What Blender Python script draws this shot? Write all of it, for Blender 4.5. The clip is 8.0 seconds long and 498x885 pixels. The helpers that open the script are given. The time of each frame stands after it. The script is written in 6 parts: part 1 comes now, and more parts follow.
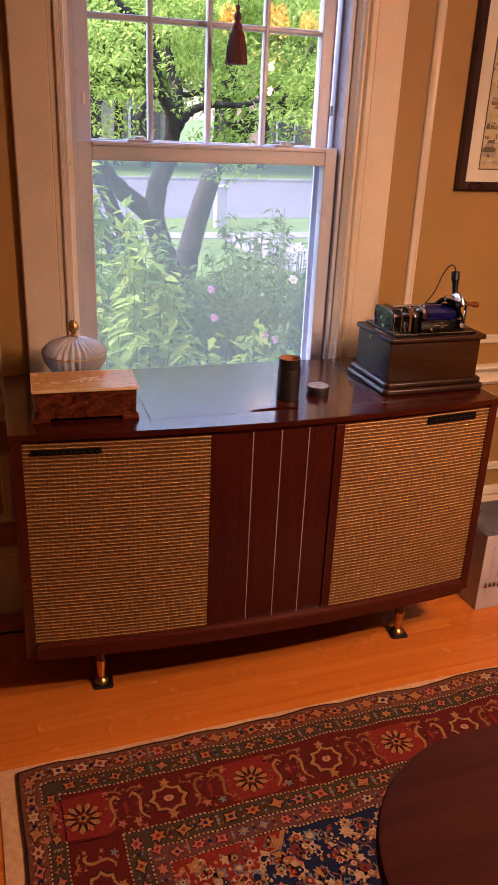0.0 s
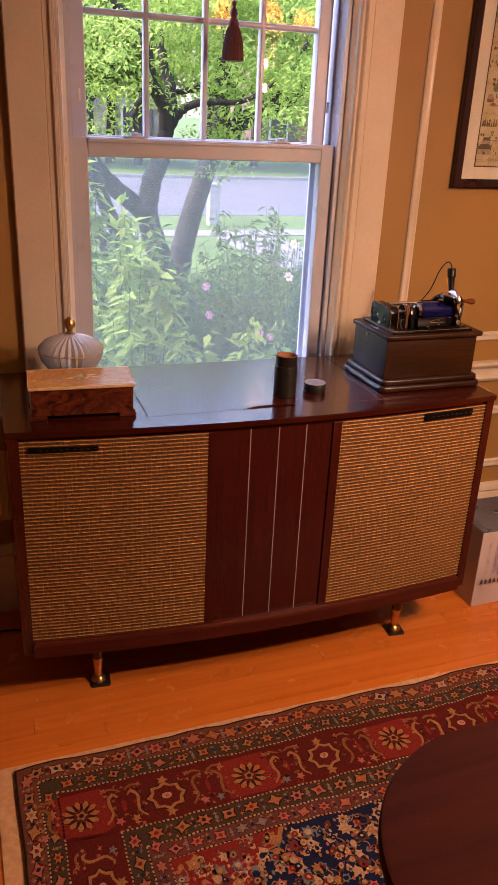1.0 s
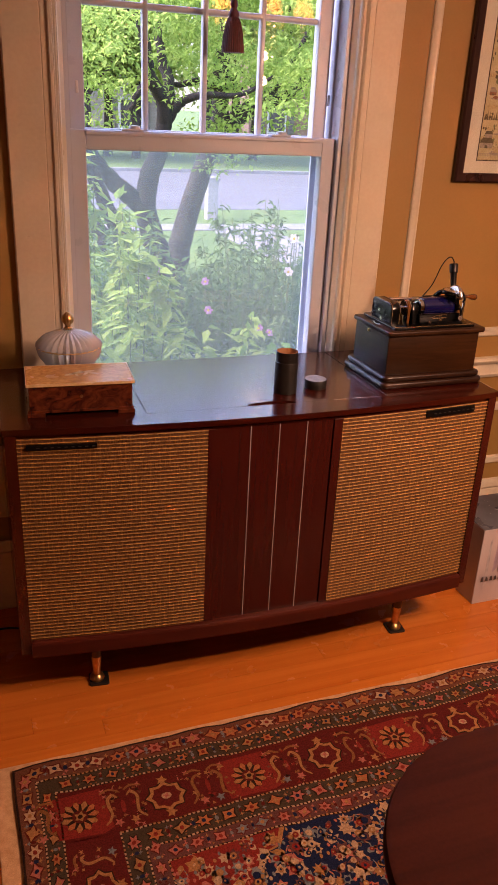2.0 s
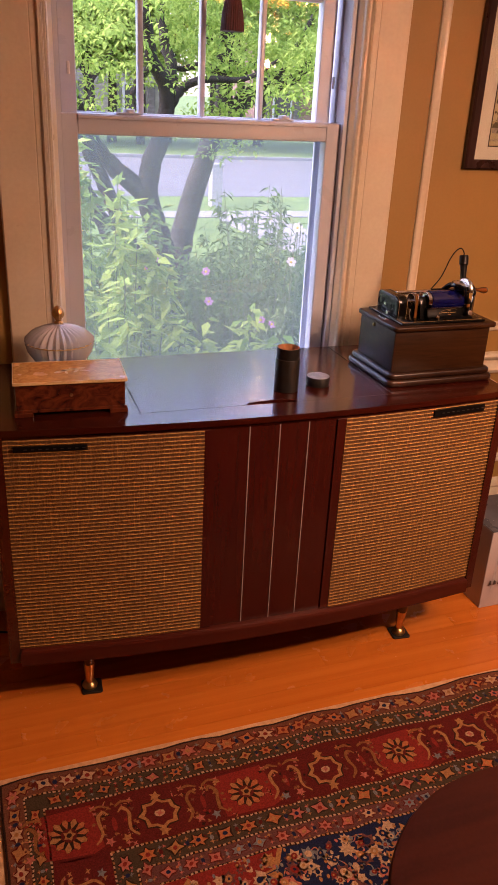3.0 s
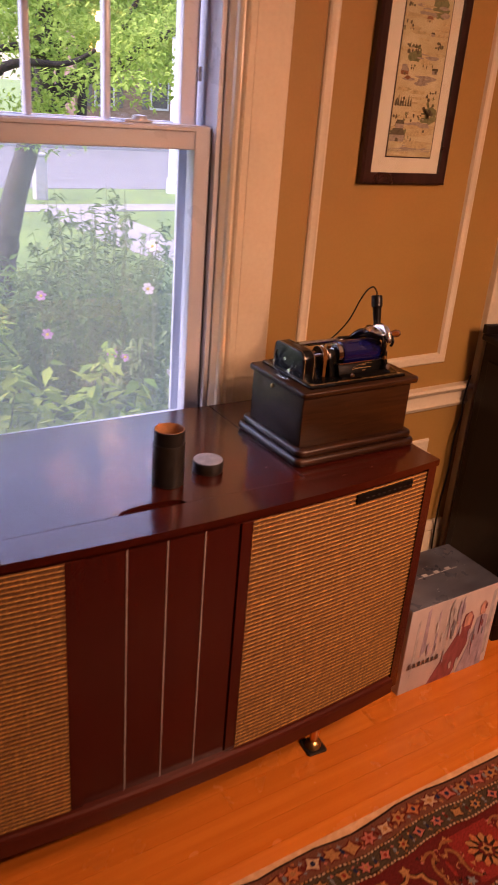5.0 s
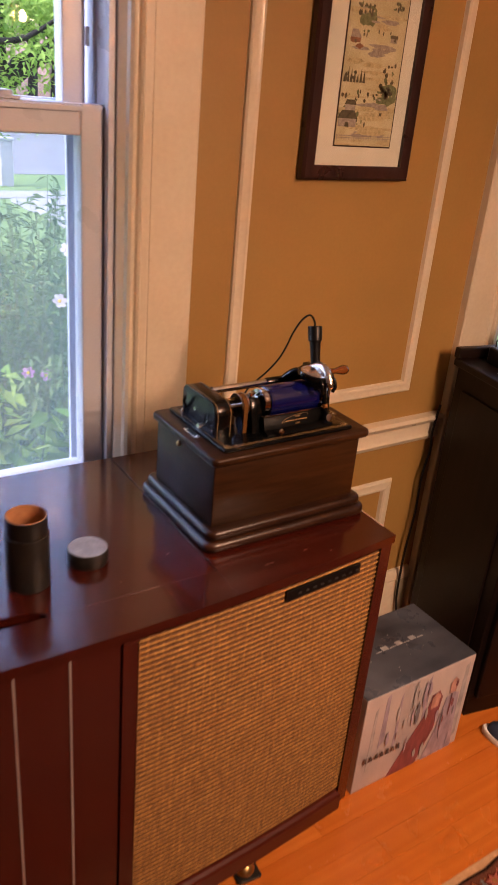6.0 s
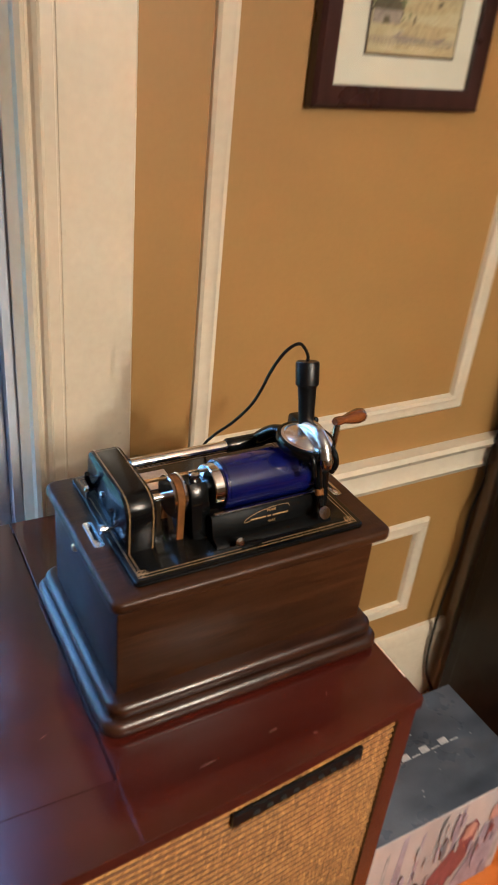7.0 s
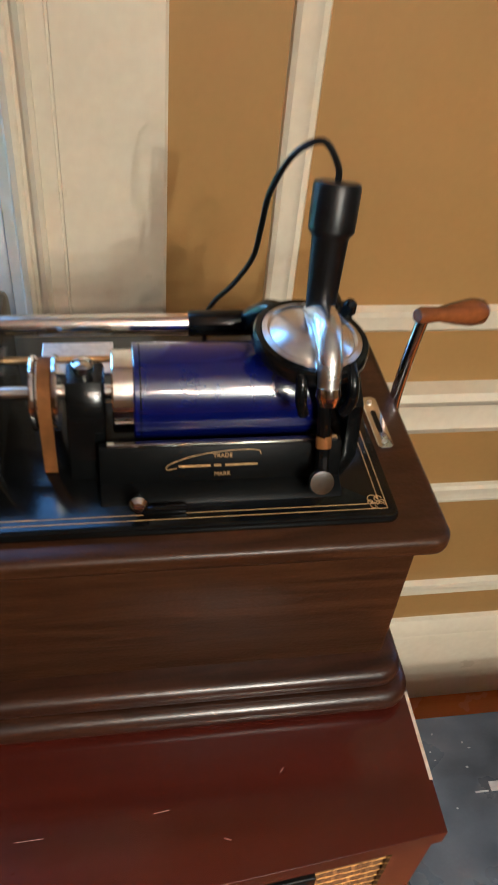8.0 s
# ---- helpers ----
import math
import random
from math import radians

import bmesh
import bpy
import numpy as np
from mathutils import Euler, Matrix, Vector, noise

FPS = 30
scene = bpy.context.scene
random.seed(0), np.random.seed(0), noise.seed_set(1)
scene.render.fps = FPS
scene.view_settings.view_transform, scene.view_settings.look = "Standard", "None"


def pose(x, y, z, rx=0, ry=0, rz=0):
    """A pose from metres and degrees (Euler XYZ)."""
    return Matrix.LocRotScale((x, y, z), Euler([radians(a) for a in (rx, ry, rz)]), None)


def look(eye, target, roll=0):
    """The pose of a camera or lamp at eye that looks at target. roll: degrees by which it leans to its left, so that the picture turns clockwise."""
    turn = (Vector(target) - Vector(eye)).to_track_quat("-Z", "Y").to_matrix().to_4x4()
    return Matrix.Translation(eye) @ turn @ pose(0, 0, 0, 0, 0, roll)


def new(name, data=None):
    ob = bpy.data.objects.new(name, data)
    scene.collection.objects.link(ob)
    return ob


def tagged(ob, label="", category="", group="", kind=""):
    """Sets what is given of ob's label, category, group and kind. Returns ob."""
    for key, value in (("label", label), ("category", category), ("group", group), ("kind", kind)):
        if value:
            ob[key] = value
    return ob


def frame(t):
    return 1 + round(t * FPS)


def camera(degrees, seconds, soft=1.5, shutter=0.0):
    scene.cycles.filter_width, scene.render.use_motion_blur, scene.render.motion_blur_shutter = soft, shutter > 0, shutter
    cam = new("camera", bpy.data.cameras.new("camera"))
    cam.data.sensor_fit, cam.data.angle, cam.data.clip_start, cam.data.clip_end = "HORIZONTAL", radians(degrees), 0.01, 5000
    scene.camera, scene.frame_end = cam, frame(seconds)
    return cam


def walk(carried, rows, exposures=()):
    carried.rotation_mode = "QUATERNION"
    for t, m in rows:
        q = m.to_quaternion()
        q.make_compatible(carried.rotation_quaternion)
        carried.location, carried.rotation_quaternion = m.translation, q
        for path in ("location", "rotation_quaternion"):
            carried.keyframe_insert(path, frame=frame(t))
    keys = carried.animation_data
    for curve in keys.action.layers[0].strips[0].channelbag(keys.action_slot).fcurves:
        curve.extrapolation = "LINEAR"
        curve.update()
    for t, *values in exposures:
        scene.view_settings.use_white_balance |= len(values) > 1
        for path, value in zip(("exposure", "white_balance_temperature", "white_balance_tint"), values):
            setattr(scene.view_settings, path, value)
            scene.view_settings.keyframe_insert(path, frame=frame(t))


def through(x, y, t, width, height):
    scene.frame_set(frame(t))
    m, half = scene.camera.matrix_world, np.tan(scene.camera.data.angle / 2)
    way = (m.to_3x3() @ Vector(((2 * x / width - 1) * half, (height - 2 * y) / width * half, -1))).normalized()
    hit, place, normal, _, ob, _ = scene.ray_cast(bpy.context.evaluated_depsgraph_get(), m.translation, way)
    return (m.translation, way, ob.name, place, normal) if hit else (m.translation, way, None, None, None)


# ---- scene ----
cam = camera(35.4, 8.0, soft=1.6, shutter=0.5)
PATH = [
    (0, (-0.04, -0.072, 1.58), (0.599, 1.662, 0.816), 2.6),
    (0.5, (-0.043, -0.073, 1.574), (0.602, 1.66, 0.813), 2.6),
    (1, (-0.05, -0.068, 1.577), (0.605, 1.658, 0.809), 2.7),
    (1.5, (-0.057, -0.064, 1.577), (0.607, 1.657, 0.803), 2.8),
    (3, (0.0, 0.047, 1.568), (0.646, 1.758, 0.758), 2.9),
    (3.5, (0.025, 0.114, 1.575), (0.694, 1.807, 0.747), 3.3),
    (4, (0.037, 0.227, 1.569), (0.789, 1.883, 0.738), 3.7),
    (4.5, (0.052, 0.437, 1.579), (0.976, 2.014, 0.767), 3.9),
    (6, (0.487, 0.894, 1.565), (1.527, 2.385, 0.73), 5.2),
    (6.5, (0.669, 1.103, 1.55), (1.704, 2.571, 0.67), 5.6),
    (7, (0.886, 1.317, 1.519), (1.8, 2.789, 0.52), 6.2),
    (7.5, (1.118, 1.467, 1.442), (1.654, 2.963, 0.227), 6.6),
    (8, (1.217, 1.559, 1.355), (1.535, 3.005, 0.012), 6.3),
]
EXPOSURES = [(0.0, 3.05, 6350, 46), (3.5, 3.02, 6650, 51), (4.0, 3.02, 6900, 54), (4.5, 2.93, 6950, 57), (6.0, 3.03, 6050, 36), (6.5, 3.12, 5250, 20), (7.0, 3.54, 4270, 2), (7.5, 3.42, 4150, 1), (8.0, 3.46, 4000, -2)]
walk(cam, [(t, look(eye, target, roll)) for t, eye, target, roll in PATH], EXPOSURES)

# ---- world, sun and lamps ----
world = bpy.data.worlds.new("sky")
scene.world = world
world.use_nodes = True
wn = world.node_tree.nodes
sky = wn.new("ShaderNodeTexSky")
sky.sky_type, sky.sun_disc = "NISHITA", False
sky.sun_elevation, sky.sun_rotation = radians(50), radians(-97)
sky.air_density, sky.dust_density = 1.0, 2.0
wn["Background"].inputs["Strength"].default_value = 0.15
world.node_tree.links.new(sky.outputs[0], wn["Background"].inputs["Color"])
sun = new("sun", bpy.data.lights.new("sun", "SUN"))
sun.data.energy, sun.data.angle, sun.data.color = 1.1, radians(20), (1, 0.96, 0.90)
sun.matrix_world = look((-30, 9.5, 38), (2, 8, 0))

CHANDELIER = (1.58, 0.42, 1.92)
BULBS = [(0.23 * math.cos(math.tau * k / 5 + 0.4), 0.23 * math.sin(math.tau * k / 5 + 0.4), 0.13) for k in range(5)]
LOW_BULBS = [(0.035, 0.02, -0.19), (0.050, -0.02, -0.065)]
for spots, watts, soft in ((BULBS, 3.3, 0.03), (LOW_BULBS, 3.0, 0.011)):
    for bx, by, bz in spots:
        lamp = new("bulb_light", bpy.data.lights.new("bulb_light", "POINT"))
        lamp.data.energy, lamp.data.shadow_soft_size, lamp.data.color = watts, soft, (1.0, 0.66, 0.36)
        lamp.location = (CHANDELIER[0] + bx, CHANDELIER[1] + by, CHANDELIER[2] + bz)
for wx in (0.6875, 2.69):
    # the sky's light in each window's opening
    lamp = new("window_skylight", bpy.data.lights.new("window_skylight", "AREA"))
    lamp.data.shape, lamp.data.size, lamp.data.size_y = "RECTANGLE", 0.80, 1.38
    lamp.data.energy, lamp.data.color = 0.11, (0.80, 0.93, 1.0)
    lamp.matrix_world = look((wx, 2.435, 1.45), (wx, 0.0, 1.45))


# ---- materials ----
def rgb(c):
    return (*c, 1.0)


def surface(name, c1, c2, rough=0.5, metal=0.0, scale=(6, 6, 6), detail=5, contrast=(0.35, 0.65), bump=0.1, fine=250.0, fine_mix=0.25,
            rough_var=0.12, coat=0.0, distort=0.0, per_piece=0.0, ior=1.5, coat_rough=0.15):
    """A mix of two colours by a stretched noise, with fine grain, uneven gloss and relief."""
    m = bpy.data.materials.new(name)
    m.use_nodes = True
    nt, nodes = m.node_tree, m.node_tree.nodes
    bsdf = nodes["Principled BSDF"]

    def link(a, b):
        nt.links.new(a, b)
    tc = nodes.new("ShaderNodeTexCoord")
    mp = nodes.new("ShaderNodeMapping")
    mp.inputs["Scale"].default_value = scale
    link(tc.outputs["Object"], mp.inputs["Vector"])
    n1 = nodes.new("ShaderNodeTexNoise")
    n1.inputs["Scale"].default_value, n1.inputs["Detail"].default_value, n1.inputs["Distortion"].default_value = 1.0, detail, distort
    link(mp.outputs[0], n1.inputs["Vector"])
    ramp = nodes.new("ShaderNodeValToRGB")
    ramp.color_ramp.elements[0].position, ramp.color_ramp.elements[1].position = contrast
    ramp.color_ramp.elements[0].color, ramp.color_ramp.elements[1].color = rgb(c1), rgb(c2)
    if per_piece:
        info = nodes.new("ShaderNodeObjectInfo")
        isl = nodes.new("ShaderNodeNewGeometry")
        add0 = nodes.new("ShaderNodeMath")
        add0.operation = "ADD"
        link(info.outputs["Random"], add0.inputs[0])
        link(isl.outputs["Random Per Island"], add0.inputs[1])
        off = nodes.new("ShaderNodeVectorMath")
        off.operation = "ADD"
        sc = nodes.new("ShaderNodeVectorMath")
        sc.operation = "SCALE"
        comb = nodes.new("ShaderNodeCombineXYZ")
        for k in range(3):
            link(add0.outputs[0], comb.inputs[k])
        sc.inputs["Scale"].default_value = 37.0
        link(comb.outputs[0], sc.inputs[0])
        link(tc.outputs["Object"], off.inputs[0])
        link(sc.outputs[0], off.inputs[1])
        link(off.outputs[0], mp.inputs["Vector"])
        mr = nodes.new("ShaderNodeMapRange")
        fr = nodes.new("ShaderNodeMath")
        fr.operation = "FRACT"
        mul7 = nodes.new("ShaderNodeMath")
        mul7.operation = "MULTIPLY"
        mul7.inputs[1].default_value = 7.31
        link(add0.outputs[0], mul7.inputs[0])
        link(mul7.outputs[0], fr.inputs[0])
        link(fr.outputs[0], mr.inputs["Value"])
        mr.inputs["To Min"].default_value, mr.inputs["To Max"].default_value = -per_piece, per_piece
        sh = nodes.new("ShaderNodeMath")
        sh.operation = "ADD"
        link(n1.outputs["Fac"], sh.inputs[0])
        link(mr.outputs[0], sh.inputs[1])
        link(sh.outputs[0], ramp.inputs["Fac"])
    else:
        link(n1.outputs["Fac"], ramp.inputs["Fac"])
    n2 = nodes.new("ShaderNodeTexNoise")
    n2.inputs["Scale"].default_value, n2.inputs["Detail"].default_value = fine, 3
    link(tc.outputs["Object"], n2.inputs["Vector"])
    mix = nodes.new("ShaderNodeMix")
    mix.data_type, mix.blend_type = "RGBA", "OVERLAY"
    mix.inputs["Factor"].default_value = fine_mix
    link(ramp.outputs["Color"], mix.inputs["A"])
    link(n2.outputs["Fac"], mix.inputs["B"])
    link(mix.outputs["Result"], bsdf.inputs["Base Color"])
    rr = nodes.new("ShaderNodeMapRange")
    rr.inputs["To Min"].default_value, rr.inputs["To Max"].default_value = max(0.02, rough - rough_var), min(1.0, rough + rough_var)
    n3 = nodes.new("ShaderNodeTexNoise")
    n3.inputs["Scale"].default_value, n3.inputs["Detail"].default_value = 14.0, 6
    link(tc.outputs["Object"], n3.inputs["Vector"])
    link(n3.outputs["Fac"], rr.inputs["Value"])
    link(rr.outputs[0], bsdf.inputs["Roughness"])
    bsdf.inputs["Metallic"].default_value = metal
    bsdf.inputs["IOR"].default_value = ior
    bsdf.inputs["Coat Weight"].default_value = coat
    bsdf.inputs["Coat Roughness"].default_value = coat_rough
    if bump:
        am = nodes.new("ShaderNodeMath")
        am.operation = "ADD"
        link(n1.outputs["Fac"], am.inputs[0])
        link(n2.outputs["Fac"], am.inputs[1])
        bp = nodes.new("ShaderNodeBump")
        bp.inputs["Strength"].default_value, bp.inputs["Distance"].default_value = bump, 0.002
        link(am.outputs[0], bp.inputs["Height"])
        link(bp.outputs[0], bsdf.inputs["Normal"])
    return m


def glow(name, colour, strength):
    m = bpy.data.materials.new(name)
    m.use_nodes = True
    b = m.node_tree.nodes["Principled BSDF"]
    b.inputs["Emission Color"].default_value, b.inputs["Emission Strength"].default_value = rgb(colour), strength
    return m


def clear_glass(name, rough, ior=1.5, tint=(1, 1, 1), through=1.0):
    m = bpy.data.materials.new(name)
    m.use_nodes = True
    b = m.node_tree.nodes["Principled BSDF"]
    b.inputs["Base Color"].default_value = rgb(tint)
    b.inputs["Transmission Weight"].default_value, b.inputs["Roughness"].default_value, b.inputs["IOR"].default_value = through, rough, ior
    return m


def window_pane(name, power=5.0, gain=0.9, least=0.035, rough=0.01, tint=(0.93, 0.96, 0.95)):
    """Thin glass: clear straight through, with a mirror share that rises at a slant."""
    m = bpy.data.materials.new(name)
    m.use_nodes = True
    nt, nodes = m.node_tree, m.node_tree.nodes
    nodes.remove(nodes["Principled BSDF"])
    tr, gl = nodes.new("ShaderNodeBsdfTransparent"), nodes.new("ShaderNodeBsdfGlossy")
    gl.inputs["Roughness"].default_value = rough
    tr.inputs["Color"].default_value = rgb(tint)
    lw, ms = nodes.new("ShaderNodeLayerWeight"), nodes.new("ShaderNodeMixShader")
    pw, ma = nodes.new("ShaderNodeMath"), nodes.new("ShaderNodeMath")
    pw.operation, ma.operation = "POWER", "MULTIPLY_ADD"
    pw.inputs[1].default_value, ma.inputs[1].default_value, ma.inputs[2].default_value = power, gain, least
    lw.inputs["Blend"].default_value = 0.5
    nt.links.new(lw.outputs["Facing"], pw.inputs[0])
    nt.links.new(pw.outputs[0], ma.inputs[0])
    nt.links.new(ma.outputs[0], ms.inputs[0])
    nt.links.new(tr.outputs[0], ms.inputs[1])
    nt.links.new(gl.outputs[0], ms.inputs[2])
    nt.links.new(ms.outputs[0], nodes["Material Output"].inputs["Surface"])
    return m


def mesh_screen(name, cover, colour):
    """Fine insect mesh, too fine to see singly: part open, part pale threads."""
    m = bpy.data.materials.new(name)
    m.use_nodes = True
    nt, nodes = m.node_tree, m.node_tree.nodes
    nodes.remove(nodes["Principled BSDF"])
    tr, df, tl = nodes.new("ShaderNodeBsdfTransparent"), nodes.new("ShaderNodeBsdfDiffuse"), nodes.new("ShaderNodeBsdfTranslucent")
    df.inputs["Color"].default_value = tl.inputs["Color"].default_value = rgb(colour)
    half, ms = nodes.new("ShaderNodeMixShader"), nodes.new("ShaderNodeMixShader")
    half.inputs[0].default_value, ms.inputs[0].default_value = 0.5, cover
    nt.links.new(df.outputs[0], half.inputs[1])
    nt.links.new(tl.outputs[0], half.inputs[2])
    nt.links.new(tr.outputs[0], ms.inputs[1])
    nt.links.new(half.outputs[0], ms.inputs[2])
    nt.links.new(ms.outputs[0], nodes["Material Output"].inputs["Surface"])
    return m


def shade_cloth(name, colour):
    m = bpy.data.materials.new(name)
    m.use_nodes = True
    nt, nodes = m.node_tree, m.node_tree.nodes
    b, tl, ms = nodes["Principled BSDF"], nodes.new("ShaderNodeBsdfTranslucent"), nodes.new("ShaderNodeMixShader")
    b.inputs["Base Color"].default_value = tl.inputs["Color"].default_value = rgb(colour)
    b.inputs["Roughness"].default_value = 0.9
    ms.inputs[0].default_value = 0.7
    nt.links.new(b.outputs[0], ms.inputs[1])
    nt.links.new(tl.outputs[0], ms.inputs[2])
    nt.links.new(ms.outputs[0], nodes["Material Output"].inputs["Surface"])
    return m


def leaf_material(name, c1, c2, translucent=0.45):
    """Leaves: two greens, leaf by leaf, with light passing through."""
    m = bpy.data.materials.new(name)
    m.use_nodes = True
    nt, nodes = m.node_tree, m.node_tree.nodes
    b = nodes["Principled BSDF"]
    g, ramp = nodes.new("ShaderNodeNewGeometry"), nodes.new("ShaderNodeValToRGB")
    ramp.color_ramp.elements[0].color, ramp.color_ramp.elements[1].color = rgb(c1), rgb(c2)
    nt.links.new(g.outputs["Random Per Island"], ramp.inputs["Fac"])
    nt.links.new(ramp.outputs[0], b.inputs["Base Color"])
    b.inputs["Roughness"].default_value = 0.7
    b.inputs["IOR"].default_value = 1.3
    tl, ms = nodes.new("ShaderNodeBsdfTranslucent"), nodes.new("ShaderNodeMixShader")
    nt.links.new(ramp.outputs[0], tl.inputs["Color"])
    ms.inputs[0].default_value = translucent
    nt.links.new(b.outputs[0], ms.inputs[1])
    nt.links.new(tl.outputs[0], ms.inputs[2])
    nt.links.new(ms.outputs[0], nodes["Material Output"].inputs["Surface"])
    return m


M_WALL = surface("tan_wall_paint", (0.29, 0.168, 0.040), (0.32, 0.187, 0.046), 0.55, scale=(2, 2, 2), bump=0.025, fine=120, fine_mix=0.05)
M_TRIM = surface("cream_trim_paint", (0.54, 0.48, 0.36), (0.60, 0.54, 0.415), 0.32, scale=(5, 5, 5), bump=0.04, fine=90, fine_mix=0.1, coat=0.1)
M_VINYL = surface("white_vinyl", (0.44, 0.48, 0.56), (0.50, 0.54, 0.62), 0.3, scale=(4, 4, 4), bump=0.03, fine_mix=0.08)
M_CEIL = surface("ceiling_paint", (0.66, 0.64, 0.60), (0.72, 0.70, 0.66), 0.8, bump=0.05, fine_mix=0.1)
M_FLOOR = surface("honey_fir_boards", (0.45, 0.120, 0.009), (0.565, 0.176, 0.018), 0.24, scale=(1.1, 55, 55), detail=6, contrast=(0.2, 0.8),
                  bump=0.012, fine=300, fine_mix=0.10, distort=0.12, per_piece=0.10)
M_MAHOG = surface("red_mahogany", (0.032, 0.0046, 0.0020), (0.044, 0.0066, 0.0028), 0.17, scale=(2, 40, 40), detail=5, bump=0.0, coat=0.3,
                  fine=350, fine_mix=0.06, rough_var=0.03)
M_MAHOG_UP = surface("red_mahogany_upright", (0.045, 0.0068, 0.0036), (0.050, 0.0080, 0.0042), 0.24, scale=(60, 60, 3), detail=6, bump=0.015, coat=0.3,
                     fine=350, fine_mix=0.1, rough_var=0.06)
M_MAHOG_RAIL = surface("worn_mahogany_rail", (0.052, 0.0085, 0.0040), (0.068, 0.012, 0.0055), 0.36, scale=(2, 40, 40), detail=5, bump=0.02, fine=350, fine_mix=0.15, rough_var=0.08, ior=1.36)
M_OAK = surface("dark_oak_case", (0.0125, 0.0047, 0.0014), (0.046, 0.0175, 0.0046), 0.40, scale=(9, 70, 110), detail=9, contrast=(0.2, 0.85), bump=0.10,
                coat=0.05, fine=400, fine_mix=0.35, distort=1.5, ior=1.28)
M_OAK_BASE = surface("polished_oak_moulding", (0.012, 0.0042, 0.0018), (0.034, 0.0125, 0.005), 0.36, scale=(9, 70, 110), detail=9, contrast=(0.3, 0.72), bump=0.15,
                     coat=0.45, fine=400, fine_mix=0.3, distort=1.5, ior=1.3, coat_rough=0.22)
M_TABLE = surface("dark_walnut_table", (0.028, 0.0066, 0.0030), (0.042, 0.0100, 0.0045), 0.6, scale=(3, 40, 40), detail=6, bump=0.03, fine_mix=0.2, ior=1.13)
M_CAB = surface("black_brown_cabinet", (0.005, 0.0025, 0.0017), (0.008, 0.004, 0.003), 0.45, scale=(50, 50, 3), detail=5, bump=0.03, fine_mix=0.2, ior=1.3)
M_GOLD_THREAD = surface("gold_thread", (0.40, 0.19, 0.028), (0.62, 0.33, 0.058), 0.5, scale=(160, 20, 20), bump=0.4, fine=500, fine_mix=0.4)
M_WEAVE = surface("brown_grille_weave", (0.066, 0.025, 0.0038), (0.145, 0.060, 0.0092), 0.75, scale=(320, 30, 90), bump=0.7, fine=700, fine_mix=0.5,
                  contrast=(0.3, 0.7))
M_WEFT = surface("upright_grille_thread", (0.13, 0.055, 0.009), (0.23, 0.105, 0.018), 0.7, scale=(160, 20, 20), bump=0.4, fine=500, fine_mix=0.4)
M_PIT = surface("shadowed_raw_wood", (0.006, 0.003, 0.002), (0.010, 0.005, 0.003), 0.9, scale=(40, 40, 40), bump=0.1, ior=1.1)
M_WORN = surface("bare_worn_veneer", (0.36, 0.27, 0.19), (0.50, 0.40, 0.30), 0.6, scale=(90, 90, 90), bump=0.1)
M_BRASS = surface("worn_brass", (0.45, 0.28, 0.10), (0.62, 0.42, 0.18), 0.32, 1.0, scale=(40, 40, 40), bump=0.08)
M_ALU = surface("aluminium_strip", (0.62, 0.60, 0.58), (0.75, 0.73, 0.70), 0.35, 1.0, scale=(200, 200, 8), bump=0.05)
M_NICKEL = surface("polished_nickel", (0.62, 0.61, 0.58), (0.80, 0.79, 0.76), 0.12, 1.0, scale=(60, 60, 60), bump=0.02, rough_var=0.06)
M_BLACK = surface("black_japanned_iron", (0.0016, 0.0018, 0.0019), (0.0032, 0.0035, 0.0036), 0.17, scale=(30, 30, 30), bump=0.03, coat=0.0, rough_var=0.06, ior=1.36)
M_BLACK_MATT = surface("worn_black_iron", (0.0014, 0.0015, 0.0016), (0.0030, 0.0032, 0.0033), 0.40, scale=(30, 30, 30), bump=0.05, ior=1.14)
M_SATIN = surface("satin_nickel", (0.70, 0.69, 0.66), (0.84, 0.83, 0.80), 0.27, 1.0, scale=(60, 60, 60), bump=0.03, rough_var=0.08)
M_RUBBER = surface("matt_black_plastic", (0.0022, 0.0022, 0.0025), (0.004, 0.004, 0.0044), 0.36, scale=(60, 60, 60), bump=0.08, ior=1.33)
M_SHADE = shade_cloth("amber_shade_cloth", (0.26, 0.085, 0.02))
M_PANE = window_pane("window_glass")
M_SCREEN = mesh_screen("insect_screen_mesh", 0.16, (0.52, 0.64, 0.60))
M_GROUND = surface("lawn", (0.050, 0.105, 0.014), (0.085, 0.155, 0.022), 0.9, scale=(1.2, 1.2, 1.2), bump=0.3, fine=30, fine_mix=0.4)
M_ROAD = surface("pale_asphalt", (0.080, 0.083, 0.090), (0.115, 0.119, 0.127), 0.8, scale=(0.5, 3, 3), bump=0.1, fine=60)
M_WALK = surface("concrete_path", (0.15, 0.149, 0.148), (0.20, 0.198, 0.196), 0.85, scale=(2, 2, 2), bump=0.1, fine=60)
M_BADGE_MARK = surface("dull_badge_mark", (0.014, 0.012, 0.010), (0.028, 0.024, 0.02), 0.5, scale=(90, 90, 90), bump=0.05)
M_STRIP = surface("dull_metal_strip", (0.25, 0.22, 0.21), (0.34, 0.30, 0.28), 0.45, scale=(90, 90, 5), bump=0.05)
M_BARK = surface("grey_bark", (0.015, 0.012, 0.011), (0.042, 0.034, 0.030), 0.9, scale=(14, 14, 4), bump=0.9, fine=60, fine_mix=0.4)


# ---- building helpers ----
def thing(name, m, label, category, group="", kind=""):
    ob = new(name)
    ob.empty_display_size = 0.05
    ob.matrix_world = m
    return tagged(ob, label, category, group, kind)


